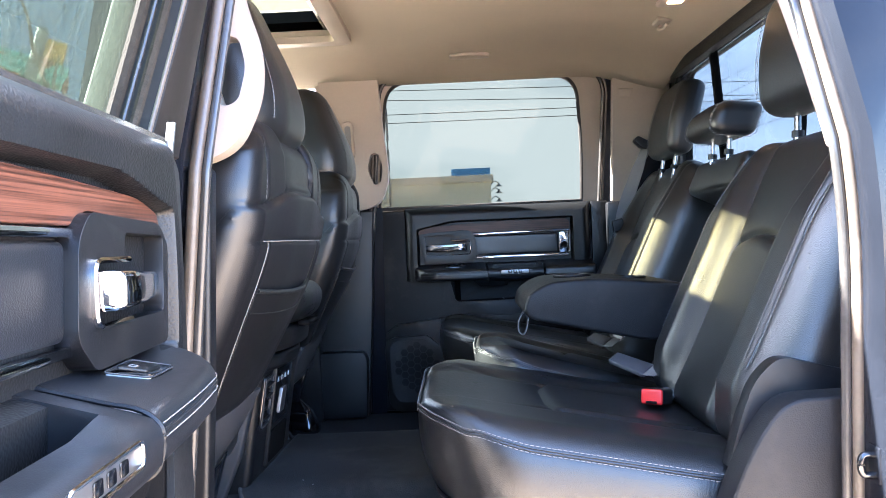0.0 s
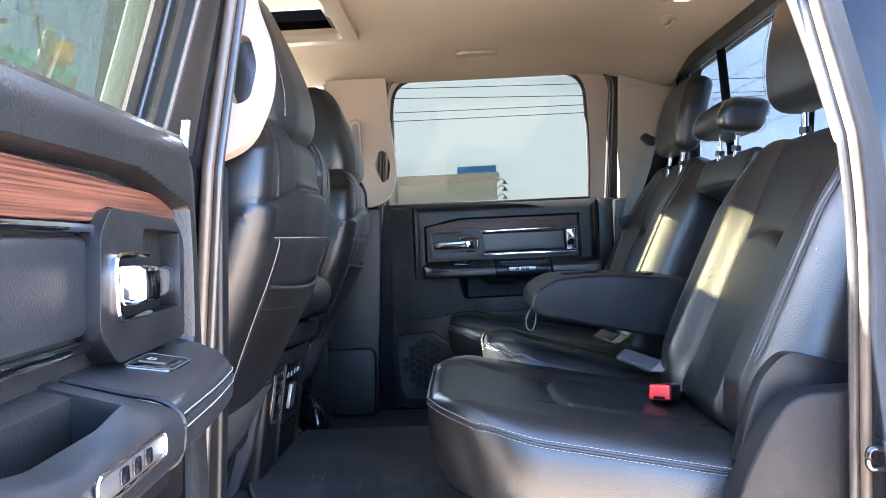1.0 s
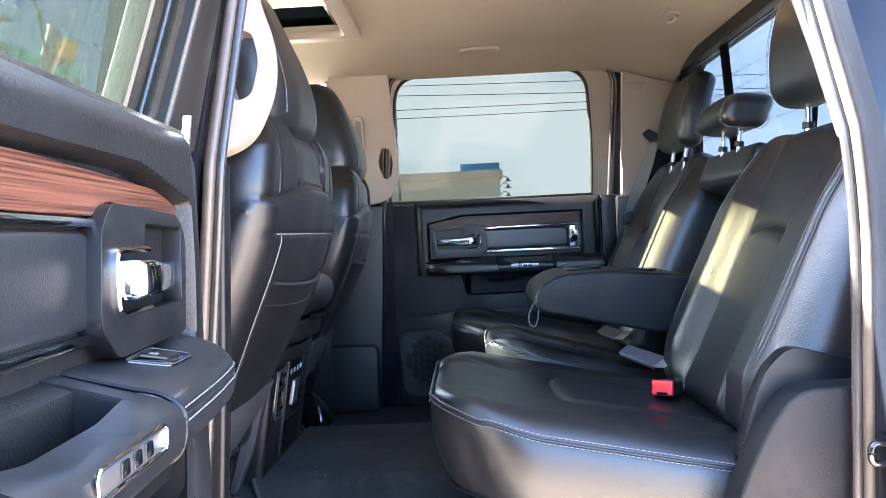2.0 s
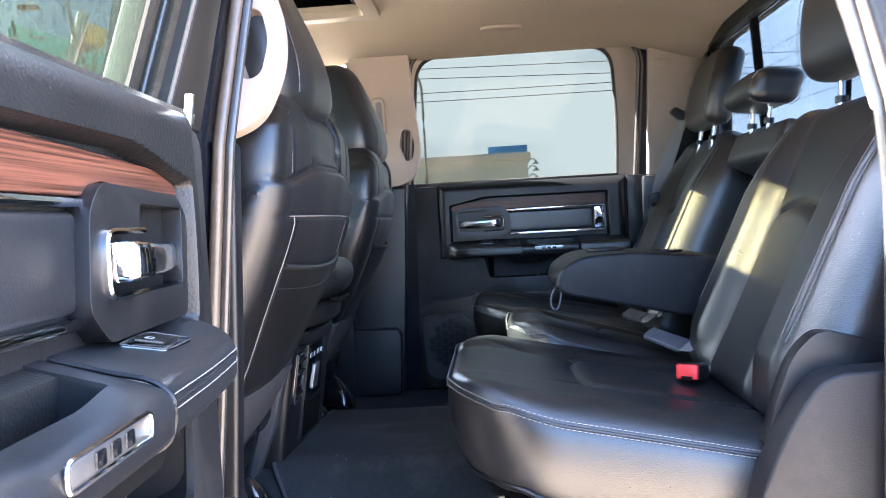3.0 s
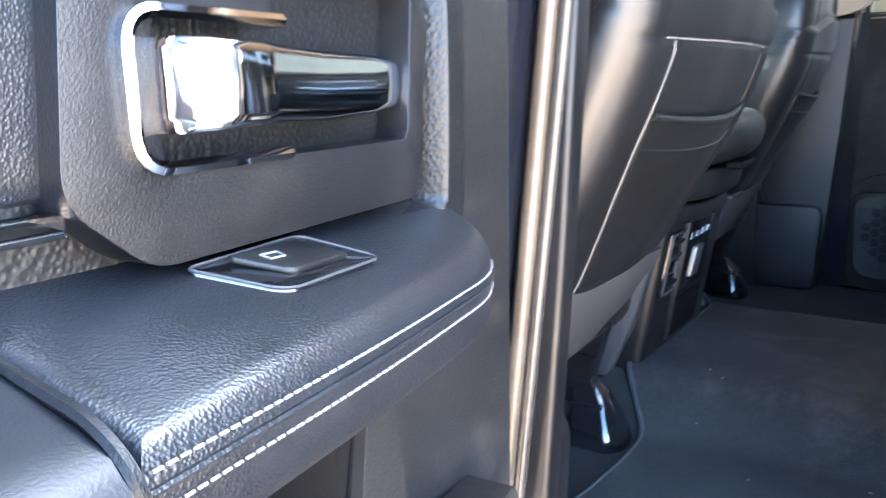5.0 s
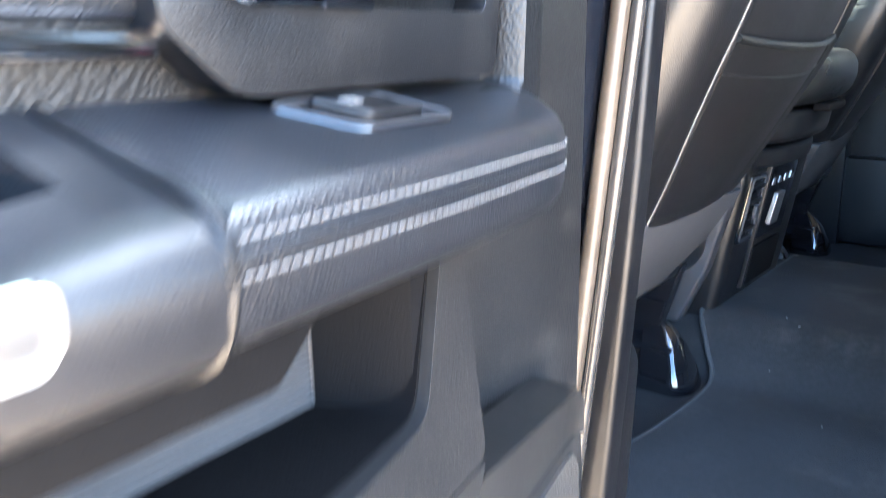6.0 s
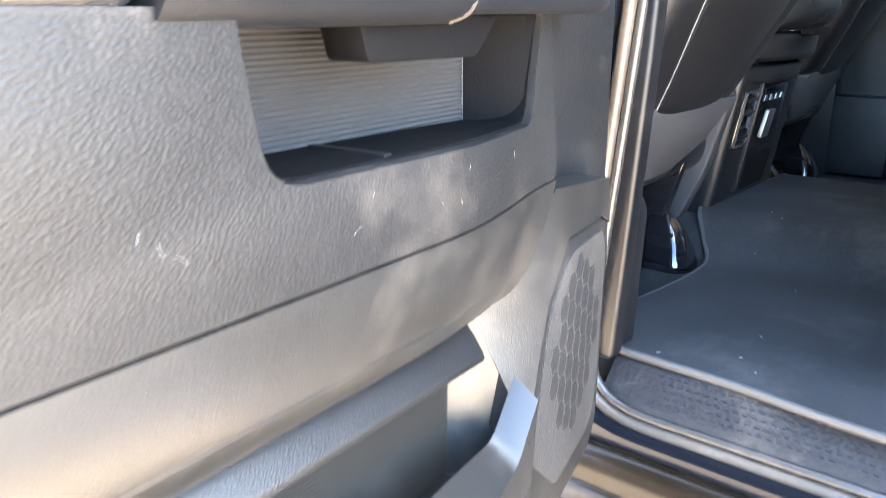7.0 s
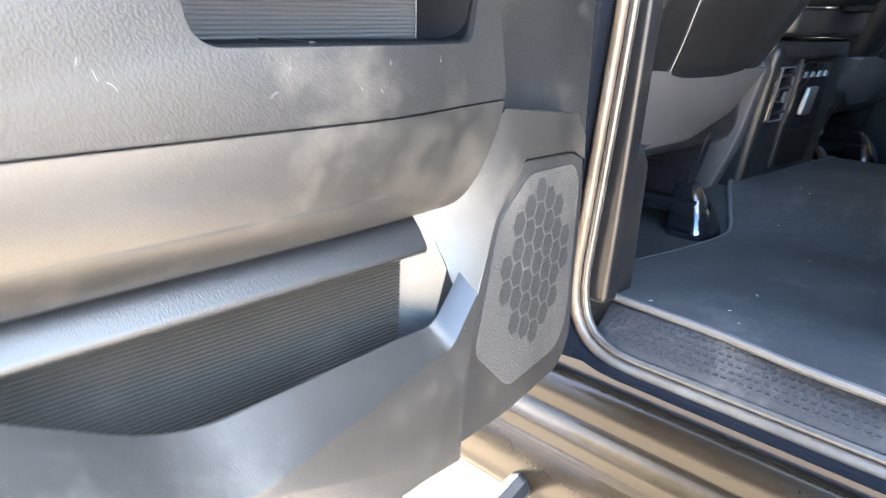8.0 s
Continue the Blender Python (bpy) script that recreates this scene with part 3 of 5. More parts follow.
    zz = [1.058 + 0.092 * i / (2 * n) for i in range(2 * n + 1)]
    rows = [[ribs.verts.new((u, -0.0115 + (0.0016 if i % 2 else 0.0), z)) for i, z in enumerate(zz)] for u in (0.309, 0.562)]
    for i in range(2 * n):
        ribs.faces.new((rows[0][i], rows[1][i], rows[1][i + 1], rows[0][i + 1]))
    put("ribbed_back", ribs, RIBBED, pocket, "ribbed pocket back", smooth=False)
    put("pocket_floor", prism([(0.285, -0.03), (0.565, -0.03), (0.565, 0.045), (0.42, 0.045), (0.285, 0.018)], 1.054, 1.061, "z"), PLASTIC_DULL, pocket)
    put("pocket_end", prism([(0.27, -0.03), (0.307, -0.011), (0.309, -0.011), (0.290, 0.027), (0.27, 0.027)], 1.06, 1.15, "z"), PLASTIC_DULL, pocket)
    put("end_seam", tube([(0.3095, -0.0105, 1.062), (0.3095, -0.0105, 1.149)], 0.0007, 6), RIBBED, pocket)
    put("divider", prism(rounded([(0.452, 1.06), (0.458, 1.06), (0.458, 1.0815), (0.452, 1.0815)], 0.001), -0.012, 0.045, "y", 0.001), PLASTIC, pocket)
    put("catch", prism(rounded([(0.375, 1.126), (0.468, 1.127), (0.474, 1.148), (0.352, 1.148)], 0.004), 0.018, 0.045, "y", 0.004), PLASTIC_DULL, pocket)

    rnd = random.Random(4)
    scuffs = bmesh.new()
    for _ in range(9):
        u, z, a = rnd.uniform(0.33, 0.66), rnd.choice((rnd.uniform(1.045, 1.075), rnd.uniform(1.045, 1.14))), rnd.uniform(0.9, 2.2)
        if z > 1.076 and u < 0.56:
            z = 1.066
        if 0.51 < u < 0.55:
            u += 0.06
        n, ln, bend = 5, rnd.uniform(0.002, 0.008), rnd.uniform(-0.6, 0.6)
        tube([(u + ln * k / n * math.cos(a + bend * k / n), 0.0581, z + ln * k / n * math.sin(a + bend * k / n)) for k in range(n + 1)], 0.00014, 4, bm=scuffs)
    put("scuff_marks", scuffs, WEBBING, pocket, "fine pale scratches and hairs")

    # panel sloping under, soft lip and lower pocket
    def under(u, t):
        fr = 0.45 + 0.55 * smooth01((u - 0.22) / 0.2)
        w0, w1 = 0.058 * fr, -0.004
        if t < 0:                    # rolled-in top edge
            return Vector((u, w0 + t * 0.12, 1.0272 + 0.0045 * (u - 0.235) / 0.56 + 0.0015 - 8.0 * (t + 0.0136) ** 2))
        a = t * math.pi / 2
        return Vector((u + 0.035 * (1 - smooth01((u - 0.235) / 0.1)) * t * 1.4, w1 + (w0 - w1) * math.cos(a), 1.0272 + 0.0045 * (u - 0.235) / 0.56 - (0.0925 + 0.006 * (u - 0.235) / 0.56) * math.sin(a)))
    put("lower_panel", sheet(0.236, 0.81, 40, -0.1, 1, 44, under, (0, -0.015, 0)), PLASTIC_LOW)
    lip = []
    for u in [0.322 + 0.488 * k / 12 for k in range(13)]:
        cut = 0.008 * (1 - smooth01((u - 0.294) / 0.03))
        lip.append([(u, -0.014 + w, 0.905 + z + 0.004 * (u - 0.3)) for w, z in ((0.004, 0.033), (0.010, 0.0325), (0.016, 0.029), (0.024, 0.020), (0.0315, 0.009), (0.033, 0.0055), (0.0325, 0.0025), (0.030, 0.0005), (0.024, 0.0), (0.0, 0.0))])
    put("soft_lip", loft(lip), VINYL, label="soft grained roll above the lower pocket")
    low = rounded([(0.302, 0.712), (0.80, 0.712), (0.806, 0.95), (0.70, 0.925), (0.662, 0.902), (0.572, 0.853), (0.40, 0.848), (0.318, 0.843), (0.296, 0.868), (0.283, 0.884), (0.290, 0.820)],
                  [0.01, 0.01, 0.01, 0.03, 0.03, 0.04, 0.05, 0.012, 0.01, 0.002, 0.01])
    def low_shape(p):
        k = 0.47 + 0.53 * smooth01((p.x - 0.27) / 0.30)
        return Vector((p.x, p.y * k, p.z - ((0.85 * max(0.0, p.y - 0.056) + 0.005) * k if p.z > 0.80 else 0.0)))
    lower = put("lower_pocket", prism(low, 0.046, 0.092, "y", 0.006, 3, f=low_shape), PLASTIC_LOW, label="scuffed black plastic door pocket")
    back = bmesh.new()
    n = 34
    zz = [0.80 + 0.115 * i / (2 * n) for i in range(2 * n + 1)]
    rows = [[back.verts.new((u, -0.016 + (0.0012 if i % 2 else 0.0), z)) for i, z in enumerate(zz)] for u in (0.30, 0.80)]
    for i in range(2 * n):
        back.faces.new((rows[0][i], rows[1][i], rows[1][i + 1], rows[0][i + 1]))
    put("ribbed_back", back, RIBBED_DARK, lower, "finely ribbed pocket back", smooth=False)
    end = bmesh.new()
    P, Q, R, S, T, U = [end.verts.new(p) for p in ((0.323, -0.016, 0.80), (0.320, -0.016, 0.935), (0.303, -0.009, 0.938), (0.286, 0.007, 0.884), (0.287, 0.038, 0.838), (0.291, 0.037, 0.80))]
    for fc in ((P, Q, S), (Q, R, S), (P, S, T), (P, T, U)):
        end.faces.new(fc)
    bmesh.ops.recalc_face_normals(end, faces=list(end.faces))
    made = bmesh.ops.extrude_face_region(end, geom=list(end.faces))
    bmesh.ops.translate(end, verts=[q for q in made["geom"] if isinstance(q, bmesh.types.BMVert)], vec=(-0.008, -0.03, 0))
    bmesh.ops.recalc_face_normals(end, faces=list(end.faces))
    put("pocket_end", end, PLASTIC_LOW, lower)
    put("front_skirt", box((0.30, -0.03, 0.705), (0.80, 0.045, 0.80), 0.004), PLASTIC_LOW, lower)

    # speaker housing at the hinge end
    pod = rounded([(0.186, 0.966), (0.075, 0.958), (0.046, 0.948), (0.037, 0.913), (0.048, 0.725), (0.075, 0.703), (0.20, 0.703), (0.302, 0.715), (0.292, 0.80), (0.240, 0.923)],
                  [0.003, 0.004, 0.006, 0.03, 0.02, 0.02, 0.02, 0.004, 0.02, 0.006])
    def pod_tilt(p):
        return Vector((p.x, p.y + (-0.013 + 0.19 * (p.x - 0.04) if p.y > -0.02 else 0), p.z))
    house = put("speaker_housing", prism(pod, -0.03, 0.0, "y", 0.006, 3, f=pod_tilt), PLASTIC_LOW, label="black plastic speaker housing")
    wedge = bmesh.new()
    A, B, C, D, E, F, G, K = [wedge.verts.new(p) for p in ((0.234, 0.026, 1.020), (0.187, 0.0160, 0.968), (0.240, 0.0262, 0.923), (0.290, 0.034, 0.812), (0.300, 0.046, 0.838), (0.285, 0.007, 0.884), (0.303, -0.010, 0.938), (0.276, 0.004, 0.952))]
    L, M, N, O = [wedge.verts.new(p) for p in ((0.085, 0.004, 1.001), (0.046, -0.010, 0.972), (0.044, -0.0105, 0.946), (0.074, -0.005, 0.960))]
    for fc in ((A, B, C, K), (K, C, F, G), (C, D, E, F), (A, L, O, B), (L, M, N, O)):
        wedge.faces.new(fc)
    made = bmesh.ops.extrude_face_region(wedge, geom=list(wedge.faces))
    bmesh.ops.translate(wedge, verts=[q for q in made["geom"] if isinstance(q, bmesh.types.BMVert)], vec=(0, -0.035, 0))
    bmesh.ops.recalc_face_normals(wedge, faces=list(wedge.faces))
    put("corner_wedge", wedge, PLASTIC_LOW)
    def on_pod(u, z, lift):
        return Vector((u, lift - 0.013 + 0.19 * (u - 0.04), z))
    put("grille", prism(rounded([(0.178, 0.952), (0.070, 0.946), (0.052, 0.92), (0.062, 0.76), (0.085, 0.735), (0.20, 0.735), (0.272, 0.80), (0.232, 0.918)], 0.015), 0.0, 0.0015, "y", 0,
                                 f=lambda p: on_pod(p.x, p.z, p.y)), GRILLE, house, "perforated honeycomb speaker grille")
    hexes = bmesh.new()
    rad = 0.0148
    for i in range(-8, 9):
        for j in range(-8, 9):
            cu, cz = 0.150 + i * rad * 1.5, 0.855 + (j + (i % 2) * 0.5) * rad * math.sqrt(3)
            if ((cu - 0.150) / 0.068) ** 2 + ((cz - 0.855) / 0.088) ** 2 < 1 and cu < 0.268 - 0.38 * (cz - 0.80):
                a = [hexes.verts.new(on_pod(cu + rad * 0.90 * math.cos(k * math.pi / 3), cz + rad * 0.90 * math.sin(k * math.pi / 3), 0.0014)) for k in range(6)]
                b = [hexes.verts.new(on_pod(cu + rad * 0.86 * math.cos(k * math.pi / 3), cz + rad * 0.86 * math.sin(k * math.pi / 3), 0.0019)) for k in range(6)]
                hexes.faces.new(b)
                for k in range(6):
                    hexes.faces.new((a[k], a[(k + 1) % 6], b[(k + 1) % 6], b[k]))
    put("honeycomb", hexes, GRILLE_DARK, house, "dark perforated honeycomb cells", smooth=False)

    # window frame and pane (leaning inwards above the sill)
    front = [(0.060, 1.822), (0.058, 1.60)] if s > 0 else [(0.088, 1.822)]
    more = 0.0 if s > 0 else 0.034
    outer = rounded([(-0.005, 1.395), (0.832 + more, 1.395), (0.828 + more, 1.60), (0.790 + 1.6 * more, 1.842), (0.020 if s > 0 else 0.045, 1.842)], [0.0, 0.0, 0.15, 0.10, 0.10], 8)
    inner = rounded([(0.092 if s > 0 else 0.040, 1.405), (0.742, 1.405), (0.742, 1.58), (0.722, 1.822)] + front, [0.012, 0.012, 0.15, 0.08, 0.08, 0.10][:4 + len(front)], 8)
    frame_ob = put("window_frame", prism(outer, -0.118 if s > 0 else -0.075, -0.035, "y", 0.004, 2, holes=(inner,)), FRAME_DARK if s > 0 else TAN, label="" if s > 0 else "tan inner window frame")
    deep = -0.092 if s > 0 else -0.056
    if s > 0:
        for w, r, mat in ((-0.040, 0.0026, SEAL_PALE), (-0.058, 0.0055, FELT), (-0.070, 0.0028, RUBBER), (-0.083, 0.0075, FELT)):
            put("glass_channel", tube([(u, w, z) for u, z in inner], r, 8, closed=True, up=(0, 1, 0)), mat, frame_ob)
    else:
        put("glass_channel", tube([(u, -0.038, z) for u, z in inner], 0.006, 8, closed=True, up=(0, 1, 0)), RUBBER, frame_ob)
        put("bright_edge", tube([(u, -0.033, z) for u, z in outer[12:]], 0.003, 6, up=(0, 1, 0)), RUBBER, frame_ob)
    put("sill_seal", prism([(0.04, 1.398), (0.745, 1.398), (0.745, 1.410), (0.04, 1.410)], deep + 0.006, -0.028, "y", 0.003), RUBBER, frame_ob)
    pane = put("pane", prism(inner, deep - 0.002, deep + 0.002, "y"), GLASS_DUSTY if s > 0 else GLASS_TINT, frame_ob, "dusty tinted window pane" if s > 0 else "tinted window pane")
    pane.visible_shadow = False
    return door


GRILLE = material("perforated_grille", (0.028, 0.027, 0.026), 0.5, var=0.2, spec=0.3, grain=1.0, grain_scale=700.0, kind="cells", dirt=0.12)
GRILLE_DARK = material("grille_cells", (0.011, 0.011, 0.0115), 0.6, var=0.3, spec=0.25, grain=1.0, grain_scale=900.0, kind="cells", dirt=0.05)
FELT = material("dusty_black_felt", (0.020, 0.018, 0.015), 0.9, var=0.5, grain=1.0, grain_scale=500.0, spec=0.1, dirt=0.5, dirt_color=(0.16, 0.14, 0.11))
FRAME_DARK = material("dark_frame_paint", (0.010, 0.009, 0.008), 0.40, var=0.3, spec=0.2, dirt=0.07)

rear_door("rear_door", pose(-0.20, 2 * YC - 1.02, 0), -1, "closed rear truck door with walnut inlay and black padded armrest")
DOOR_TURN = math.degrees(math.atan2(-0.998, 0.06))
rear_door("rear_door", pose(-0.178, 0.878, 0, 0, 0, DOOR_TURN), 1, "open rear truck door with walnut inlay and black padded armrest")


# ---- seats ----
def tilted(m, bm):
    bm.transform(m)
    return bm


def back_front(yy, h, half, top):
    """How far a seat back's front swells forward at yy off its middle and h up."""
    e = abs(yy) / half
    inner = 0.37 + 0.13 * smooth01((h - 0.30) / 0.25) + 0.03 * smooth01((0.12 - h) / 0.12)
    full = 0.35 + 0.65 * smooth01(h / 0.10) * smooth01((top + 0.03 - h) / 0.24)
    side = smooth01((e - inner) / 0.20) * smooth01((1.02 - e) / 0.26)
    groove = math.exp(-((e - inner) / 0.022) ** 2)
    edge = math.exp(-((e - 0.81) / 0.014) ** 2) * smooth01((h - 0.10) / 0.06)
    arch = h - (0.326 + 0.026 * (1 - (e / inner) ** 2))
    seam = math.exp(-(arch / 0.006) ** 2) * (e < inner)
    plump = 0.006 * smooth01(-arch / 0.03) * (e < inner) * smooth01((inner - e) / 0.08)
    return 0.038 * side * full - 0.006 * groove - 0.008 * seam + plump - 0.003 * edge + 0.008 * (1 - min(1.0, e * 1.1) ** 2)


def seat_back(seat, y0, y1, m, top=0.56, thick=0.13):
    """A leather seat back under its seat. Its own x is its thickness (front at 0, rear at thick), z up along it."""
    yc, half = (y0 + y1) / 2, (y1 - y0) / 2

    def narrow(h):
        return 1 - 0.10 * smooth01((h - top * 0.72) / (top * 0.3))

    def shape(p):
        k = 1 - smooth01(p.x / (thick * 0.6))
        h = p.z
        return Vector((p.x - k * back_front(p.y - yc, h, half, top) + 0.02 * smooth01((h - top * 0.6) / top), yc + (p.y - yc) * narrow(h), h - 0.02 * smooth01((abs(p.y - yc) / half - 0.6) / 0.4) * smooth01((h - 0.3) / 0.3)))
    body = part("backrest", tilted(m, pad((0, y0, 0), (thick, y1, top), 0.035, (3, 130, 120), shape)), LEATHER_SEAT, seat)

    def on(yy, h, lift=0.0008):
        return Vector((-back_front(yy, h, half, top) + 0.02 * smooth01((h - top * 0.6) / top) - lift, yc + yy * narrow(h), h - 0.02 * smooth01((abs(yy) / half - 0.6) / 0.4) * smooth01((h - 0.3) / 0.3)))
    for sg in (-1, 1):
        for off in (0.785, 0.830):
            part("stitching", tilted(m, stitches([on(sg * half * off, 0.13 + (top - 0.19) * k / 40, 0.0012) for k in range(41)], 0.0055, 0.0025, 0.0008)), THREAD, body, "pale stitching")
        part("piping", tilted(m, tube([on(sg * half * 0.81, 0.12 + (top - 0.17) * k / 40, -0.0008) for k in range(41)], 0.0022, 6)), LEATHER_SEAT, body)


def cushion(seat, lo, hi, drop=0.10):
    """A seat cushion under its seat that slopes down to the rear; lo and hi give it at its front."""
    m = pose(lo[0], (lo[1] + hi[1]) / 2, lo[2])
    w, d, h = (hi[1] - lo[1]) / 2, hi[0] - lo[0], hi[2] - lo[2]

    def fall(x):
        return -drop * max(0.0, x - 0.06) / d

    def top_shape(x, y):
        e = abs(y) / w
        line = 0.38 + 0.16 * smooth01((0.20 - x) / 0.16)
        g = math.exp(-((e - line) / 0.022) ** 2) * (0.45 + 0.55 * smooth01((x - 0.17) / 0.03)) * smooth01((x - 0.04) / 0.04)
        front = math.exp(-((x - 0.232 + 0.018 * max(0.0, 1 - (e / 0.38) ** 4)) / 0.007) ** 2) * (e < 0.38)
        inset = 0.004 * smooth01((0.38 - e) / 0.05) * smooth01((x - 0.215) / 0.03)
        return 0.012 * smooth01((e - 0.42) / 0.16) * smooth01((1 - e) / 0.2) - 0.005 * g - 0.006 * front + inset + 0.010 * (1 - e * e)

    def shape(p):
        up = smooth01((p.z - h * 0.5) / (h * 0.4))
        bulge = 0.012 * math.sin(math.pi * max(0, min(1, p.z / h)))
        x, y = p.x, p.y
        # rounded front corners
        R = min(0.17, w * 0.75)
        a, b = max(0.0, 1 - max(0.0, x) / R), max(0.0, (abs(y) - (w - R)) / R)
        if a > 0 and b > 0:
            a, b = a * math.sqrt(1 - min(1, b) ** 2 / 2), min(1, b) * math.sqrt(1 - a * a / 2)
            x, y = R * (1 - a), math.copysign(w - R + R * b, y)
        y += math.copysign(bulge * smooth01((abs(y) - w * 0.8) / (w * 0.2)), y)
        x -= bulge * (1 - smooth01(x / 0.05))
        x += (h - p.z) * 0.22 * (1 - smooth01(p.x / 0.2))
        return Vector((x, y, p.z + fall(p.x) * 1.0 + up * top_shape(p.x, p.y)))
    body = part("seat_cushion", tilted(m, pad((0, -w, 0), (d, w, h), 0.028, (110, 100, 8), shape)), LEATHER_SEAT, seat)
    # stitched edge round the front and both sides
    path = []
    for k in range(25):
        path.append((d - 0.02 - (d - 0.05) * k / 24, -w, 0))
    for k in range(1, 24):
        path.append((0.0, -w + 0.02 + (2 * w - 0.04) * k / 24, 0))
    for k in range(25):
        path.append((0.03 + (d - 0.05) * k / 24, w, 0))
    for zz in (h - 0.010, h - 0.0205):
        run = []
        for x, y, _ in path:
            p = shape(Vector((x, y, zz)))
            o = Vector((-1.0 if x < 0.02 else -0.1, math.copysign(1, y) if abs(y) > w * 0.99 else y / w * 0.4, 0.3)).normalized()
            run.append(p + o * 0.0012)
        run = spline(run, 2)
        part("stitching", tilted(m, stitches(run, 0.0055, 0.0025, 0.0007)), THREAD, body, "pale stitching")
    for zz in (h - 0.0135, h - 0.0170):
        run = spline([shape(Vector((x, y, zz))) for x, y, _ in path], 2)
        part("piping", tilted(m, tube(run, 0.0018, 6)), LEATHER_SEAT, body)
    run = spline([shape(Vector((x, y, 0.012))) for x, y, _ in path], 2)
    part("lower_piping", tilted(m, tube(run, 0.004, 6)), VINYL, body)


def headrest(name, m, size, label, roll=False):
    """A leather head restraint on two posts. Local origin: middle of its lower edge."""
    rest = thing(name, m, label, "headrest", "rear headrests")
    d, w, h = size

    def shape(p):
        t = (p.z / h)
        bow = -0.012 * math.sin(math.pi * t) * (1 if p.x < d / 2 else 0.3)
        narrow = 1.0 if roll else 1 - 0.10 * smooth01((t - 0.5) / 0.5) - 0.05 * smooth01((0.35 - t) / 0.35)
        return Vector((p.x + bow + 0.02 * t, p.y * narrow, p.z - 0.012 * (p.y / (w / 2)) ** 2 * t))
    body = part("cushion", pad((0, -w / 2, 0), (d, w / 2, h), 0.026 if roll else min(0.04, d * 0.42), (8, 22, 16), shape), LEATHER_SEAT, rest)
    for sg in (-1, 1):
        for off in (0.80, 0.86):
            run = [shape(Vector((0.0 + (0.012 if k in (0, 20) else 0), sg * w / 2 * off, 0.03 + (h - 0.06) * k / 20))) - Vector((0.001, 0, 0)) for k in range(21)]
            if roll:
                run = [shape(Vector((d / 2 + (d / 2 + 0.001) * max(-1, min(1, 1.25 * math.cos(a))), sg * w / 2 * off, h / 2 + (h / 2 + 0.001) * max(-1, min(1, 1.25 * math.sin(a)))))) for a in [2 * math.pi * k / 40 for k in range(41)]]
                part("stitching", stitches(run, 0.005, 0.003, 0.0007), THREAD, body, "pale stitching")
            else:
                part("stitching", stitches(run, 0.005, 0.003, 0.0007), THREAD, body, "pale stitching")
        part("post", tube([(d * 0.55, sg * w * 0.25, -0.07), (d * 0.55, sg * w * 0.25, 0.02)], 0.006, 12), CHROME, rest, "chrome post")
        part("post_collar", tube([(d * 0.55, sg * w * 0.25, -0.040), (d * 0.55, sg * w * 0.25, -0.028)], 0.011, 12), PLASTIC, rest)
    return rest


BACK = pose(0.505, 0, 0.955, 0, 25.0, 0)
seat_near = thing("rear_seat", pose(0, 0, 0), "black leather outer rear seat with double pale stitching", "rear seat", "rear bench")
seat_back(seat_near, 1.085, 1.655, BACK)
cushion(seat_near, (0.028, 1.085, 0.875), (0.55, 1.665, 1.022))
seat_mid = thing("rear_seat", pose(0, 0, 0), "narrow black leather middle rear seat with its armrest folded down", "rear seat", "rear bench")
cushion(seat_mid, (0.135, 1.668, 0.89), (0.56, 2.012, 1.032), 0.12)
seat_far = thing("rear_seat", pose(0, 0, 0), "black leather outer rear seat with a grey belt beside it", "rear seat", "rear bench")
seat_back(seat_far, 2.015, 2.555, BACK, 0.590)
cushion(seat_far, (0.045, 2.015, 0.885), (0.56, 2.555, 1.030))
headrest("headrest", pose(0.693, 1.368, 1.493, 0, 2, 0), (0.100, 0.270, 0.245), "tall black leather headrest with pale stitching on posts")
headrest("headrest", pose(0.705, 2.275, 1.510, 0, 10, 0), (0.072, 0.270, 0.225), "tall black leather headrest with pale stitching on posts")
headrest("headrest", pose(0.690, 1.835, 1.503, 0, 6, 0), (0.100, 0.222, 0.086), "low roll-shaped black leather middle headrest on posts", True)

# upper part of the middle back and the folded-down armrest
part("upper_back", tilted(BACK, pad((0.0, 1.662, 0.47), (0.12, 2.008, 0.56), 0.02, (3, 10, 4))), LEATHER_SEAT, seat_mid)
part("hollow", tilted(BACK, pad((0.09, 1.662, 0.0), (0.13, 2.008, 0.47), 0.01, (2, 4, 4))), CARPET, seat_mid, "dark felt armrest hollow")

side = rounded([(0.60, 1.172), (0.40, 1.190), (0.30, 1.185), (0.252, 1.155), (0.245, 1.118), (0.265, 1.102), (0.52, 1.045), (0.60, 1.05)], [0.01, 0.1, 0.05, 0.03, 0.02, 0.02, 0.03, 0.01], 6)
rest = part("center_armrest", prism(side, 1.690, 1.985, "y", 0.014, 4), COVER, seat_mid, "folded-down black leather armrest")
part("piping", tube([(x, 1.6925, z) for x, z in [(0.268 + (0.585 - 0.268) * k / 20, 1.113 - 0.056 * k / 20) for k in range(21)]], 0.0016, 6), LEATHER_SEAT, rest)
for cx in (0.375, 0.505):
    part("cup_holder", tube([(cx + 0.042 * math.cos(a), 1.835 + 0.040 * math.sin(a), 1.1905 - (cx - 0.375) * 0.085) for a in [2 * math.pi * k / 28 for k in range(28)]], 0.004, 8, closed=True), PLASTIC, rest)
    part("cup_well", tube([(cx, 1.835, 1.1830 - (cx - 0.375) * 0.085), (cx, 1.835, 1.1902 - (cx - 0.375) * 0.085)], 0.038, 28), PLASTIC_DULL, rest)
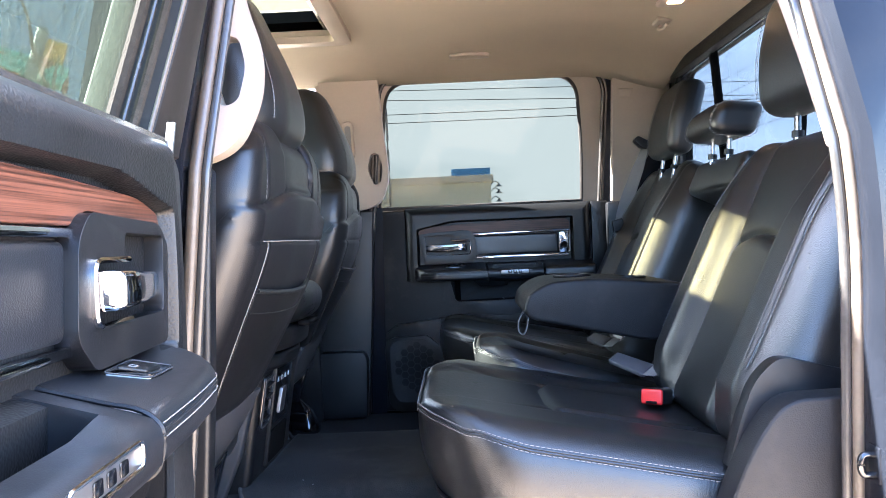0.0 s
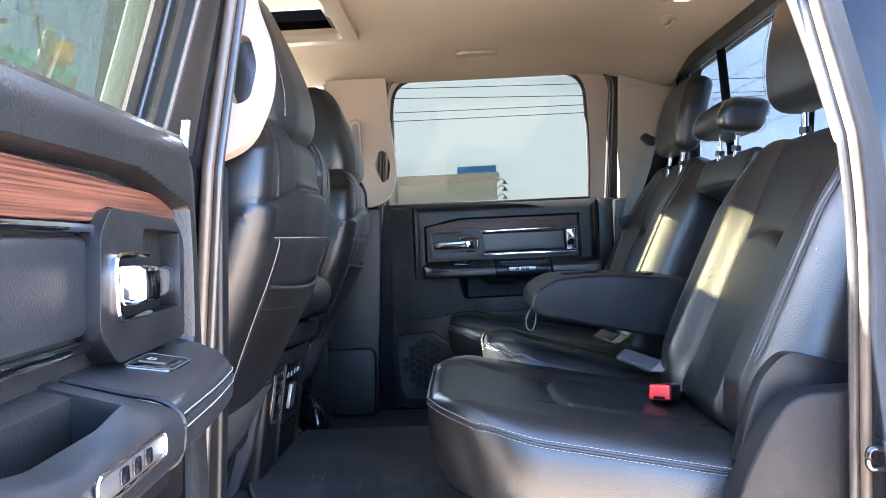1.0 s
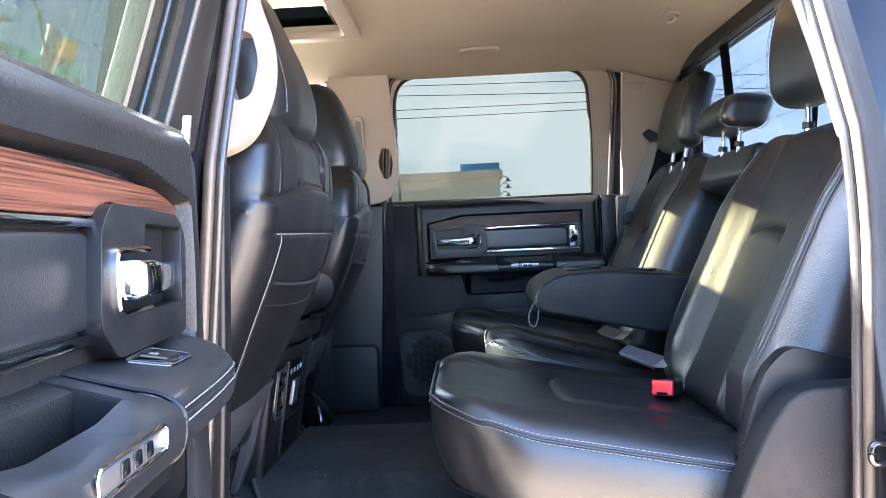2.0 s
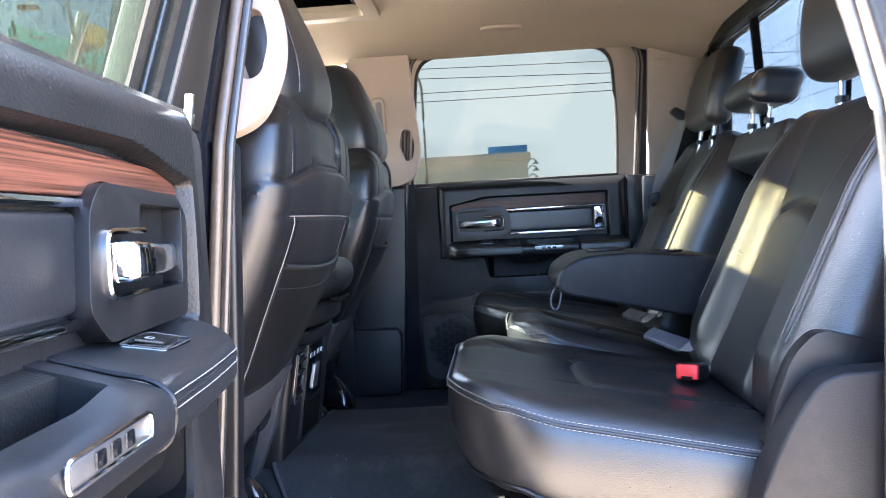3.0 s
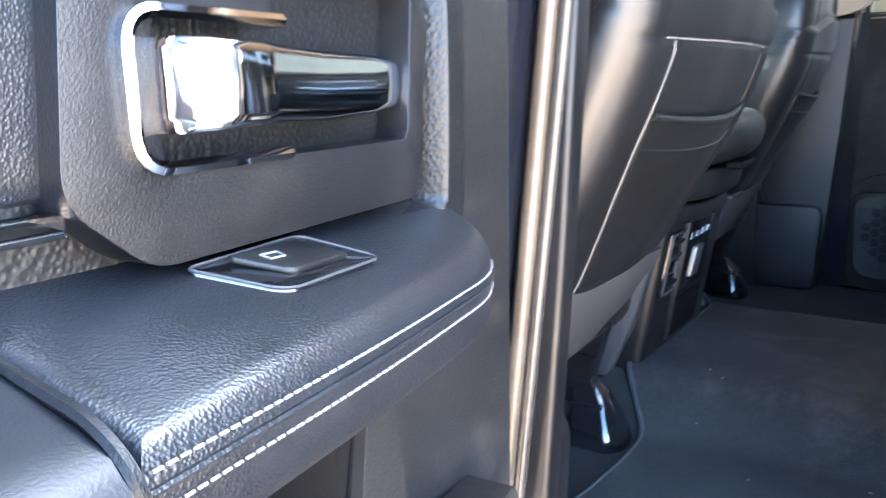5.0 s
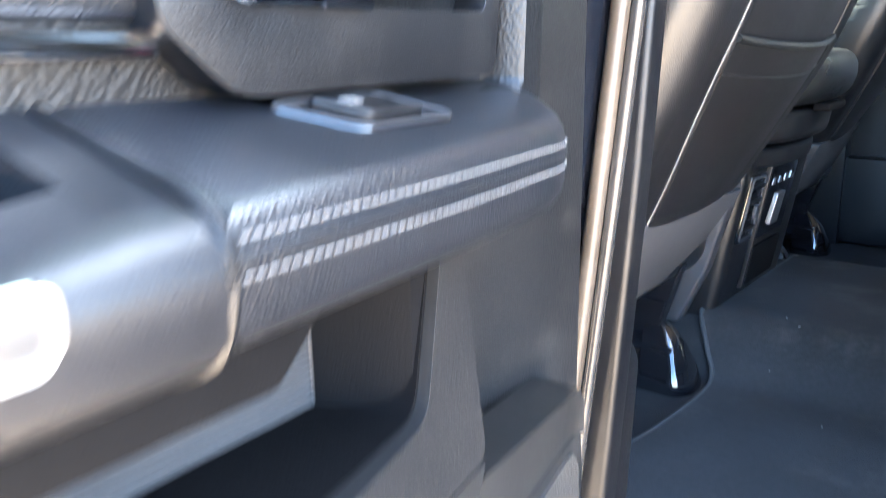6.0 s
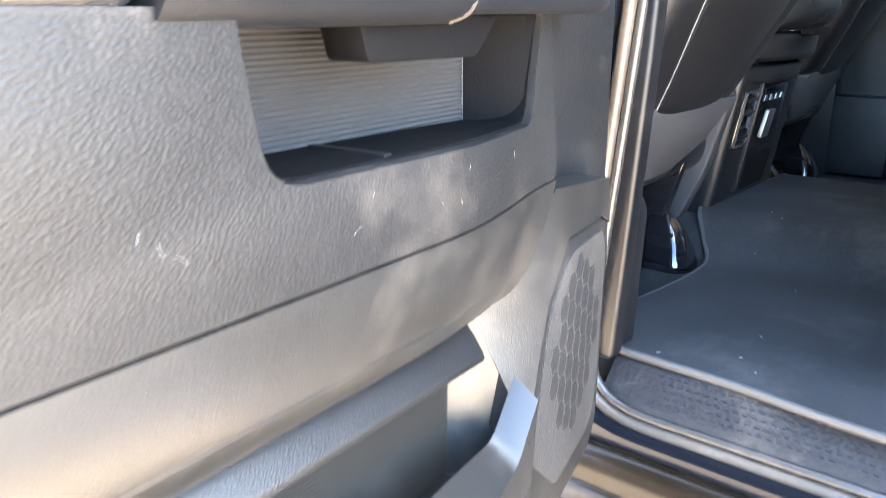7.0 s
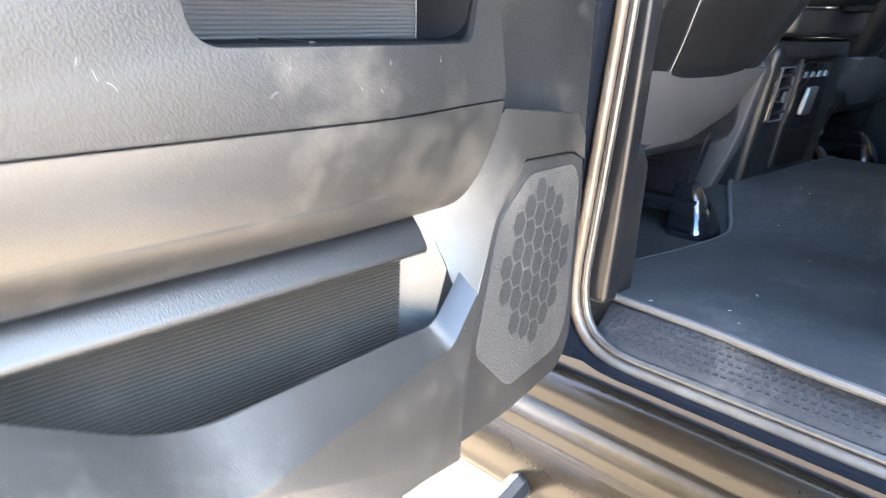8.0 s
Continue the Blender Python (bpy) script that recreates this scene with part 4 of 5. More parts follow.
part("pull_strap", tube(spline([(0.252, 1.735, 1.125), (0.236, 1.735, 1.100), (0.235, 1.735, 1.075), (0.246, 1.735, 1.068), (0.254, 1.735, 1.085), (0.258, 1.735, 1.115)], 6), 0.003, profile=[(-0.009, -0.0016), (0.009, -0.0016), (0.009, 0.0016), (-0.009, 0.0016)], up=(1, 0, 0)), LEATHER, rest)



def front_seat(y, dx, label, skew=0.035):
    """A front bucket seat, seen from behind: back, map pocket, headrest, lower shell and rails. Local: x to the rear, z from the ground."""
    seat = thing("front_seat", pose(dx, y, 0), label, "front seat", "front seats")
    sg0 = -1 if y < YC else 1                     # which way is outboard

    def rear(z):
        """The rear face's middle line."""
        pts = [(0.80, -0.392), (0.90, -0.362), (1.00, -0.312), (1.10, -0.258), (1.19, -0.212), (1.25, -0.186), (1.31, -0.167), (1.39, -0.158), (1.45, -0.158), (1.50, -0.172), (1.56, -0.19)]
        for (a, xa), (b, xb) in zip(pts, pts[1:]):
            if z <= b:
                t = max(0.0, (z - a) / (b - a))
                return xa + (xb - xa) * t
        return pts[-1][1]

    def skin(yy, z, lift=0.0):
        e = min(1.2, abs(yy) / 0.235)
        drop = 0.012 * smooth01((e - 0.15) / 0.75)
        return Vector((sum(rear(z + d) for d in (-0.03, -0.015, 0, 0.015, 0.03)) / 5 - drop - sg0 * skew * yy + lift, yy, z))

    def seam_z(yy):
        """Height of the edge of the padded rear panel: level in the middle, and swept down over both sides."""
        return 1.380 - 0.028 * smooth01((abs(yy) - 0.05) / 0.16)

    def side_z(x):
        return 1.352 - 1.25 * max(0.0, -x - 0.02)

    def relief(yy, z):
        d = seam_z(yy) - z
        out = 0.009 * smooth01(d / 0.012) - 0.004 * math.exp(-(d / 0.004) ** 2)
        if d < 0:
            e = abs(yy)
            out -= 0.004 * math.exp(-((e - 0.172) / 0.004) ** 2) + 0.0035 * math.exp(-((e - 0.092) / 0.004) ** 2)
            out -= 0.008 * smooth01((0.10 - e) / 0.012) * smooth01(-d / 0.02)
        else:
            out -= 0.003 * math.exp(-((z - 1.298) / 0.004) ** 2) * (abs(yy) < 0.225)
            out -= 0.003 * math.exp(-((abs(yy) - diag(z)) / 0.004) ** 2) * (z < 1.298)
        return out * smooth01((0.243 - abs(yy)) / 0.03)

    def diag(z):
        """Half the width between the slanting seams."""
        return 0.165 - 0.050 * smooth01((1.22 - z) / 0.24)

    def shape(p):
        t = smooth01((p.x + 0.15) / 0.15)
        k = 1 - 0.14 * smooth01((p.z - 1.36) / 0.16) - (0.22 if p.y * sg0 < 0 else 0.06) * smooth01((1.26 - p.z) / 0.28)
        yy = p.y * k
        e = abs(p.y) / 0.235
        z = p.z + (0.02 * smooth01((e - 0.42) / 0.08) - 0.05 * smooth01((e - 0.68) / 0.36)) * smooth01((p.z - 1.42) / 0.06)
        d = side_z(p.x) - z
        yy += math.copysign(smooth01((abs(p.y) - 0.205) / 0.035) * (0.006 * smooth01(d / 0.010) - 0.003 * math.exp(-(d / 0.004) ** 2)), p.y)
        return Vector((skin(yy, z).x + p.x + t * relief(yy, z), yy, z))
    part("backrest", pad((-0.15, -0.245, 0.985), (0.0, 0.245, 1.475), 0.04, (4, 120, 130), shape), VINYL, seat)

    def line(f0, n=30):
        return [f0(k / n) for k in range(n + 1)]

    def at(yy, z, lift=0.0):
        return Vector((skin(yy, z).x + relief(yy, z) + lift, yy, z))
    part("seam", tube(line(lambda t: at(-0.190 + 0.380 * t, 1.298, 0.0015)), 0.0009, 6), THREAD, seat, "pale piped seam")
    for sg in (-1, 1):
        part("seam", tube(line(lambda t: at(sg * diag(1.296 - 0.28 * t), 1.296 - 0.28 * t, 0.0015)), 0.0009, 6), THREAD if sg == sg0 else LEATHER_SEAT, seat, "pale piped seam")
        part("stitching", stitches(line(lambda t: at(sg * 0.1765, 1.362 + 0.095 * t, 0.0006)), 0.005, 0.003, 0.0009), LEATHER, seat)
        part("stitching", stitches(line(lambda t: shape(Vector((-0.03 - 0.09 * t, sg * 0.2455, side_z(-0.03 - 0.09 * t) + 0.005)))), 0.005, 0.003, 0.0009), LEATHER, seat)
        part("shoulder_stitching", stitches(line(lambda t: shape(Vector((-0.03 - 0.06 * t, sg * 0.150, 1.4765)))), 0.005, 0.003, 0.0007), THREAD, seat, "pale stitching")
    # map pocket
    def pocket(a, z):
        half = diag(z) - 0.004
        bow = 0.012 * math.cos(a * math.pi / 2) * smooth01((z - 0.99) / 0.2)
        zz = z + 0.010 * a * a * smooth01((z - 1.1) / 0.1)
        return Vector((skin(a * half, zz).x + 0.010 + bow, a * half, zz))
    pk = part("map_pocket", sheet(-1, 1, 24, 1.022, 1.212, 18, pocket, (-0.006, 0, 0)), VINYL, seat, "black vinyl map pocket")
    part("pocket_edge", tube([pocket(-1 + k / 12, 1.213) for k in range(25)], 0.0042, 8), LEATHER_SEAT, pk)
    part("pocket_seam", tube([pocket(-1 + k / 12, 1.180) + Vector((0.0005, 0, 0)) for k in range(25)], 0.0012, 6), LEATHER_SEAT, pk)

    # headrest, leaning forward to its top
    def head(p):
        t = (p.z - 1.445) / 0.30
        k = 1 - 0.42 * smooth01((t - 0.25) / 0.85) - 0.06 * smooth01((0.2 - t) / 0.2)
        back = -0.163 - 0.085 * smooth01((t - 0.22) / 0.95) - 0.02 * smooth01((abs(p.y) / 0.14 - 0.35) / 0.65) - sg0 * skew * p.y
        return Vector((back + p.x * (1 - 0.25 * t), p.y * k, p.z))
    hd = part("headrest", pad((-0.15, -0.15, 1.452), (0.0, 0.15, 1.745), 0.05, (5, 18, 18), head), LEATHER_SEAT, seat, "tall black leather front headrest")
    for sg in (-1, 1):
        run = [head(Vector((0.0, sg * (0.100 - 0.012 * k / 20), 1.495 + 0.205 * k / 20))) for k in range(21)]
        part("seam", tube([p + Vector((-0.0010, 0, 0)) for p in run], 0.0022, 6), LEATHER, hd)
        part("stitching", stitches([p + Vector((0.0008, sg * 0.004, 0)) for p in run], 0.005, 0.003, 0.0006), WEBBING, hd, "grey stitching")

    # lower shell, cushion, rails
    part("lower_shell", prism(rounded([(-0.225, 0.872), (0.07, 0.885), (0.165, 0.930), (0.200, 1.012), (-0.225, 1.022)], 0.012), -0.05, 0.006, "x", 0.006,
                              f=lambda p: Vector((p.x + rear(p.z) - 0.004 + skew * p.y, -sg0 * p.y, p.z))), GREY_SHELL, seat, "grey plastic lower seat shell")
    part("cushion", pad((-0.95, -0.275, 0.86), (-0.36, 0.275, 1.03), 0.05, (4, 4, 3)), LEATHER_SEAT, seat)
    for sg in (-1, 1):
        yy = sg * 0.155
        rail = part("seat_rail", prism(rounded([(-0.92, 0.735), (-0.365, 0.735), (-0.365, 0.765), (-0.92, 0.765)], 0.004), yy - 0.028, yy + 0.028, "y", 0.004), GLOSS, seat, "black steel seat rail")
        rings = []
        for z, hx, hy, back in ((0.690, 0.042, 0.046, 0.0), (0.706, 0.043, 0.047, 0.001), (0.735, 0.038, 0.037, 0.006), (0.765, 0.031, 0.025, 0.014), (0.785, 0.024, 0.016, 0.022), (0.797, 0.014, 0.008, 0.028)):
            ring = rounded([(-hx, -hy), (hx * 0.55, -hy), (hx, -hy * 0.45), (hx, hy * 0.45), (hx * 0.55, hy), (-hx, hy)], 0.22 * hy, 3)
            rings.append([(-0.372 - back + u, yy + v, z) for u, v in ring])
        part("rail_foot", loft(rings), GLOSS, rail, "glossy black rail end cover")
        part("riser", prism(rounded([(-0.85, 0.765), (-0.40, 0.765), (-0.36, 0.90), (-0.85, 0.90)], 0.01), yy - 0.012, yy + 0.012, "y", 0.003), GLOSS, seat)
    return seat


front_seat(1.315, 0.0, "black leather front seat seen from behind with a map pocket")
front_seat(2.275, -0.030, "black leather front passenger seat seen from behind with a map pocket")


# ---- cab trim ----
def trim(name, bm, mat, label, category="trim", smooth=True):
    return tagged(link(name, bm, mat, None, "", smooth), label, category, kind="structure")


def b_pillar(y, s, dx):
    """Upper tan pillar cover with its grab loop, and the dark lower cover. s: which way is into the cab."""
    up = thing("pillar_trim", pose(0, 0, 0), "tan plastic pillar cover with a moulded grab handle", "pillar trim", "pillar covers")

    def at(p):
        return Vector((p.x + dx, y + s * (p.y + lean(0, p.z)), p.z))
    tuck = 0.024 if s < 0 else 0.0
    loop = rounded([(-0.372, 1.402), (-0.245, 1.402), (-0.190, 1.425), (-0.160, 1.50), (-0.162, 1.57), (-0.195 + tuck, 1.66), (-0.205 + tuck, 1.89), (-0.372, 1.89)], [0.005, 0.03, 0.04, 0.05, 0.06, 0.05, 0.02, 0.02], 6)
    slot = rounded([(-0.212, 1.482), (-0.188, 1.490), (-0.178, 1.54), (-0.190, 1.585), (-0.215, 1.588), (-0.232, 1.54)], 0.018, 6)
    part("cover", prism(loop, 0.015, 0.052, "y", 0.014, 5, holes=(slot,), f=at), TAN, up, "tan plastic cover with grab loop")
    guide = part("belt_guide", prism(rounded([(-0.303, 1.57), (-0.266, 1.57), (-0.266, 1.69), (-0.303, 1.69)], 0.018), 0.052, 0.070, "y", 0.005, 3, f=at), TAN, up, "tan shoulder belt height adjuster")
    # no hollow: a raised grey strip paints the shade of the tan slot
    part("slot", prism(rounded([(-0.294, 1.59), (-0.275, 1.59), (-0.275, 1.675), (-0.294, 1.675)], 0.010), 0.0695, 0.0712, "y", 0.001, 2, f=at), WEBBING, guide)
    low = thing("pillar_trim", pose(0, 0, 0), "dark plastic lower pillar cover with a stepped foot", "pillar trim", "pillar covers")
    part("cover", prism(rounded([(-0.46, 0.70), (-0.262, 0.70), (-0.236, 1.10), (-0.222, 1.400), (-0.42, 1.400)], 0.01), 0.01, 0.042, "y", 0.010, 4, f=at), PLASTIC, low)
    part("foot", prism(rounded([(-0.46, 0.70), (-0.266, 0.70), (-0.258, 0.90), (-0.272, 0.925), (-0.43, 0.925)], [0.01, 0.01, 0.012, 0.012, 0.01]), 0.03, 0.085, "y", 0.014, 4, f=at), PLASTIC, low)


for nm, side in (("front_door_trim_near", near_side), ("front_door_trim_far", far_side)):
    trim(nm, prism([(-1.40, 1.405), (-0.318, 1.405), (-0.318, 1.90), (-0.96, 1.90)], 1.010, 1.022, "y", 0, holes=(FRONT_WINDOW,), f=side), TAN, "tan inner frame of the front door window", "door trim")


b_pillar(1.005, 1, 0.0)
b_pillar(2 * YC - 1.005, -1, 0.045)


def seal(path, y, s):
    """A rubber door seal of two rolls on the edge of a doorway."""
    ob = thing("door_seal", pose(0, 0, 0), "ribbed black rubber door seal round the doorway", "door seal", "door seals")
    for off, yo, r, mat in ((0.002, 0.008, 0.0085, SEAL_PALE), (0.014, 0.016, 0.0070, RUBBER), (-0.010, -0.012, 0.0050, PAINT)):
        cx, cz = 0.19, 1.25
        pts = []
        n = len(path)
        for i, (x, z) in enumerate(path):
            a, b = Vector(path[i - 1]), Vector(path[(i + 1) % n])
            d = (b - a).normalized()
            nx, nz = -d.y, d.x
            if nx * (cx - x) + nz * (cz - z) < 0:
                nx, nz = -nx, -nz
            k = off + (0.011 * max(0.0, nx) ** 2 if mat is not PAINT else 0.0)
            pts.append((x + nx * k, y + s * (lean(0, z) + yo), z + nz * k))
        part("roll", tube(pts, r, 10, closed=True, up=(0, 1, 0)), mat, ob)
    return ob


seal(OPENING, 0.985, 1)
seal(FAR_OPENING, 2 * YC - 0.985, -1)

# inner panels of the closed front doors, with their armrests
def front_door_panel(y, s, label):
    prof = rounded([(0.0, 0.66), (-0.085, 0.68), (-0.10, 0.98), (-0.115, 1.00), (-0.13, 1.06), (-0.10, 1.09), (-0.075, 1.11), (-0.062, 1.37), (-0.03, 1.395), (0.0, 1.395)], 0.008, 3)
    trim("front_door_panel", prism([(y + s * d, z) for d, z in prof], -1.36, -0.37, "x", 0.006), PLASTIC, label, "door trim")


front_door_panel(2.63, 1, "black inner panel of the closed passenger front door")
front_door_panel(1.01, -1, "black inner panel of the closed driver's front door")

# near sill: scuff plate, painted sill and rocker
def along(profile, x0, x1, n=2):
    return loft([[(x0 + (x1 - x0) * k / n, y, z) for y, z in profile] for k in range(n + 1)])


trim("sill_plate", along(rounded([(1.000, 0.600), (1.06, 0.600), (1.06, 0.699), (1.045, 0.695), (1.006, 0.655), (1.000, 0.645)], 0.004), -0.27, 0.56), material("grained_sill_plastic", (0.010, 0.010, 0.011), 0.55, spec=0.25, var=0.3, grain=1.0, grain_scale=160.0, kind="cells", dirt=0.12), "grained black plastic sill plate", "sill")
nubs = bmesh.new()
for i in range(64):
    for j in range(5):
        x, y = -0.20 + i * 0.0115 + (j % 2) * 0.0058, 1.012 + j * 0.0068
        tube([(x - 0.003, y, 0.6615 + 0.0070 * j), (x + 0.003, y, 0.6615 + 0.0070 * j)], 0.0012, 5, bm=nubs)
tagged(link("sill_grip_marks", nubs, PLASTIC), "rows of small raised grip marks on the sill plate", "sill", kind="stuff")
trim("rocker_panel", along(rounded([(0.995, 0.40), (0.905, 0.405), (0.892, 0.47), (0.893, 0.520), (0.898, 0.526), (0.900, 0.552), (0.924, 0.564), (0.927, 0.588), (0.934, 0.606), (0.946, 0.614), (0.995, 0.618)], [0, 0.02, 0.03, 0.003, 0.003, 0.012, 0.006, 0.006, 0.007, 0.006, 0], 4), -1.75, 0.875), PAINT_DUSTY, "glossy black stepped door sill and rocker panel", "rocker panel")
trim("floor_edge", along(rounded([(1.055, 0.60), (1.09, 0.60), (1.09, 0.700), (1.06, 0.700)], 0.004), -0.40, 0.60), CARPET, "black carpet edge", "floor")

# near rear pillar: tan upper strip, dark grained lower cover
trim("pillar_cover_rear", prism(rounded([(0.602, 1.388), (0.822, 1.388), (0.822, 1.83), (0.512, 1.83), (0.569, 1.591), (0.583, 1.515)], 0.01), 1.012, 1.035, "y", 0.006, 3, f=lambda p: Vector((p.x, p.y + lean(0, p.z), p.z))), TAN, "tan rear pillar cover")
trim("pillar_cover_low", prism(rounded([(0.385, 0.70), (0.458, 0.935), (0.496, 1.010), (0.534, 1.056), (0.68, 1.060), (0.68, 0.70)], [0.01, 0.06, 0.04, 0.03, 0.01, 0.01], 6), 1.02, 1.075, "y", 0.018, 5), COVER, "grained black lower rear pillar cover")
# far rear pillar: tan panel, belt guide and belt
trim("pillar_cover_far", prism(rounded([(0.634, 1.395), (0.822, 1.395), (0.822, 1.80), (0.632, 1.80)], 0.012), 1.012, 1.035, "y", 0.006, 3, f=lambda p: Vector((p.x, 2 * YC - p.y - lean(0, p.z), p.z))), TAN, "tan rear pillar cover")
trim("pillar_cover_far_low", prism(rounded([(0.615, 0.72), (0.825, 0.72), (0.825, 1.393), (0.615, 1.393)], 0.01), 2.585, 2.62, "y", 0.006), PLASTIC, "dark lower rear pillar cover")
hatch = thing("pillar_cap", pose(0.676, 2.606 - lean(0, 1.748), 1.748, 14, 0, 0), "small tan snap cap on the rear pillar", "trim cap")
part("cap", prism(rounded([(-0.026, 0.012), (0.026, 0.012), (0.018, -0.014), (-0.018, -0.014)], 0.006), -0.003, 0.010, "y", 0.001), TAN, hatch)

belt = thing("seat_belt", pose(0, 0, 0), "grey seat belt hanging from a black pillar guide", "seat belt")
part("guide", prism(rounded([(0.690, 1.585), (0.705, 1.600), (0.755, 1.572), (0.758, 1.545), (0.715, 1.560)], 0.008), 2.485, 2.515, "y", 0.006, 3), PLASTIC, belt, "black belt guide")
part("webbing", tube(spline([(0.732, 2.495, 1.565), (0.700, 2.490, 1.49), (0.655, 2.475, 1.38), (0.628, 2.455, 1.29), (0.615, 2.44, 1.22)], 6), 0.02, profile=[(-0.022, -0.0012), (0.022, -0.0012), (0.022, 0.0012), (-0.022, 0.0012)], up=(0.3, 0, 1)), WEBBING, belt, "grey webbing")
part("tongue", prism(rounded([(0.605, 1.29), (0.640, 1.30), (0.632, 1.335), (0.600, 1.325)], 0.006), 2.43, 2.45, "y", 0.003), PLASTIC, belt)

# rear window: panes, slider posts and frame
rear_window = thing("rear_window", pose(0, 0, 0), "wide tinted sliding rear window in a black frame", "window", kind="structure")
edge = rounded([(1.17, 1.40), (2.47, 1.40), (2.43, 1.775), (1.21, 1.775)], 0.05, 6)
part("frame", tube([(0.826, y, z) for y, z in edge], 0.012, 8, closed=True, up=(1, 0, 0)), RUBBER, rear_window)
for y, out in ((1.545, -0.07), (2.10, 0.07)):
    part("post", prism(rounded([(y - 0.009 - out, 1.40), (y + 0.009 - out, 1.40), (y + 0.009, 1.772), (y - 0.009, 1.772)], 0.003), 0.815, 0.835, "x", 0.003), PLASTIC_DULL, rear_window)
pane = part("pane", prism(edge, 0.848, 0.852, "x"), GLASS_REAR, rear_window)
pane.visible_shadow = False
trim("window_header", prism(rounded([(1.14, 1.765), (2.50, 1.765), (2.48, 1.815), (1.16, 1.815)], 0.008), 0.795, 0.83, "x", 0.008, 3), PLASTIC, "dark header above the rear window")

# far front door glass and the windscreen
for nm, yy in (("window_1", 2 * YC - 0.955), ("window_2", 0.955)):
    sg = -1 if yy > YC else 1
    w = tagged(link(nm, prism(FRONT_WINDOW, -0.002, 0.002, "y", f=lambda p: Vector((p.x, yy + p.y + sg * lean(0, p.z), p.z))), GLASS_FRONT if yy < YC else GLASS), "clear front door window", "window", kind="structure")
    w.visible_shadow = False
screen = tagged(link("windscreen", loft([[(-1.72, 1.04, 1.35), (-1.72, 2.60, 1.35), (-1.72, 2.60, 1.356), (-1.72, 1.04, 1.356)], [(-0.93, 1.12, 1.90), (-0.93, 2.52, 1.90), (-0.93, 2.52, 1.906), (-0.93, 1.12, 1.906)]]), GLASS_SCREEN), "raked clear windscreen", "window", kind="structure")
dash = thing("dashboard", pose(-1.4, YC, 0.9), "black padded dashboard across the cab front", "dashboard")
part("dash_top", pad((-0.32, -0.78, 0.0), (0.12, 0.78, 0.42), 0.06, (4, 8, 4)), PLASTIC, dash)

# out of view; its lower edge is set to trim sun on the cushions
trim("screen_header", prism(rounded([(1.10, 1.722), (2.54, 1.722), (2.54, 1.90), (1.10, 1.90)], 0.02), -0.97, -0.92, "x", 0.01), HEADLINER, "tan header above the windscreen, hung low to block sun")
trim("door_jamb", prism(rounded([(-0.275, 0.66), (-0.165, 0.66), (-0.150, 1.41), (-0.24, 1.41)], 0.004), 2.645, 2.665, "y"), PAINT, "black painted door jamb")

# sunroof
sunroof = thing("sunroof", pose(0, 0, 0), "glass sunroof with a tan surround and black seal", "sunroof", kind="structure")
hole = [(-0.675, 1.50), (-0.2085, 1.50), (-0.2085, 2.098), (-0.675, 2.098)]
part("surround", prism(rounded([(-0.71, 1.46), (-0.165, 1.46), (-0.165, 2.14), (-0.71, 2.14)], 0.03), 1.846, 1.866, "z", 0.008, 3, holes=(rounded(hole, 0.02),)), TAN, sunroof, "tan sunroof surround")
part("drain_rail", box((-0.235, 1.51, 1.876), (-0.2095, 2.09, 1.904), 0.004), RUBBER, sunroof, "ribbed black rear rail")
roof_pane = part("pane", prism(rounded([(-0.69, 1.49), (-0.205, 1.49), (-0.205, 2.11), (-0.69, 2.11)], 0.02), 1.938, 1.943, "z"), GLASS_ROOF, sunroof)

# things on the headliner
lamp = thing("dome_light", pose(0.166, 2.335, headliner_z(0.166, 2.335)), "flush tan oval lamp lens on the headliner", "dome light")
part("lens", pad((-0.062, -0.028, -0.006), (0.062, 0.028, 0.006), 0.006, (10, 6, 1), lambda p: Vector((p.x, p.y * (1 - 0.5 * (p.x / 0.062) ** 2), p.z))), TAN, lamp)
hook = thing("coat_hook", pose(0.665, 2.005, headliner_z(0.665, 2.005)), "tan coat hook on the headliner", "coat hook")
part("base", pad((-0.022, -0.030, -0.006), (0.022, 0.030, 0.006), 0.006, (4, 4, 1)), TAN, hook)
part("hook", tube(spline([(0, 0.015, -0.004), (-0.008, 0.018, -0.016), (0.0, 0, -0.02), (0.006, -0.018, -0.012)], 5), 0.0045, 8), TAN, hook)
read = thing("reading_lamp", pose(0.645, 1.815, headliner_z(0.645, 1.815)), "tan roof lamp housing with a warm lit lens", "lamp")
part("housing", pad((-0.035, -0.06, -0.010), (0.035, 0.06, 0.006), 0.008, (4, 6, 1)), TAN, read)
glow = bpy.data.materials.new("warm_lamp")
glow.use_nodes = True
glow.node_tree.nodes["Principled BSDF"].inputs["Emission Color"].default_value = (1.0, 0.55, 0.2, 1)
glow.node_tree.nodes["Principled BSDF"].inputs["Emission Strength"].default_value = 0.6
part("lens", pad((-0.018, -0.02, -0.014), (0.018, 0.02, -0.006), 0.004, (3, 3, 1)), glow, read, "small warm lit lens")

# center console, seen from behind
console = thing("center_console", pose(0, 0, 0), "black center console with rear air vents and sockets", "console")
CY = 1.765                            # middle of the console


def con(p):
    return Vector((p.x + 0.16 * (p.z - 0.95) + 0.03 * (p.y - CY), p.y, p.z))


# hidden block, oversized in height and width to keep sun off the floor
part("body", pad((-1.2, 1.530, 0.70), (-0.46, 2.052, 1.165), 0.02, (2, 2, 2)), PLASTIC, console)
part("rear_face", pad((-0.50, CY - 0.163, 0.72), (-0.326, CY + 0.163, 1.048), 0.018, (6, 6, 6), con), PLASTIC, console)


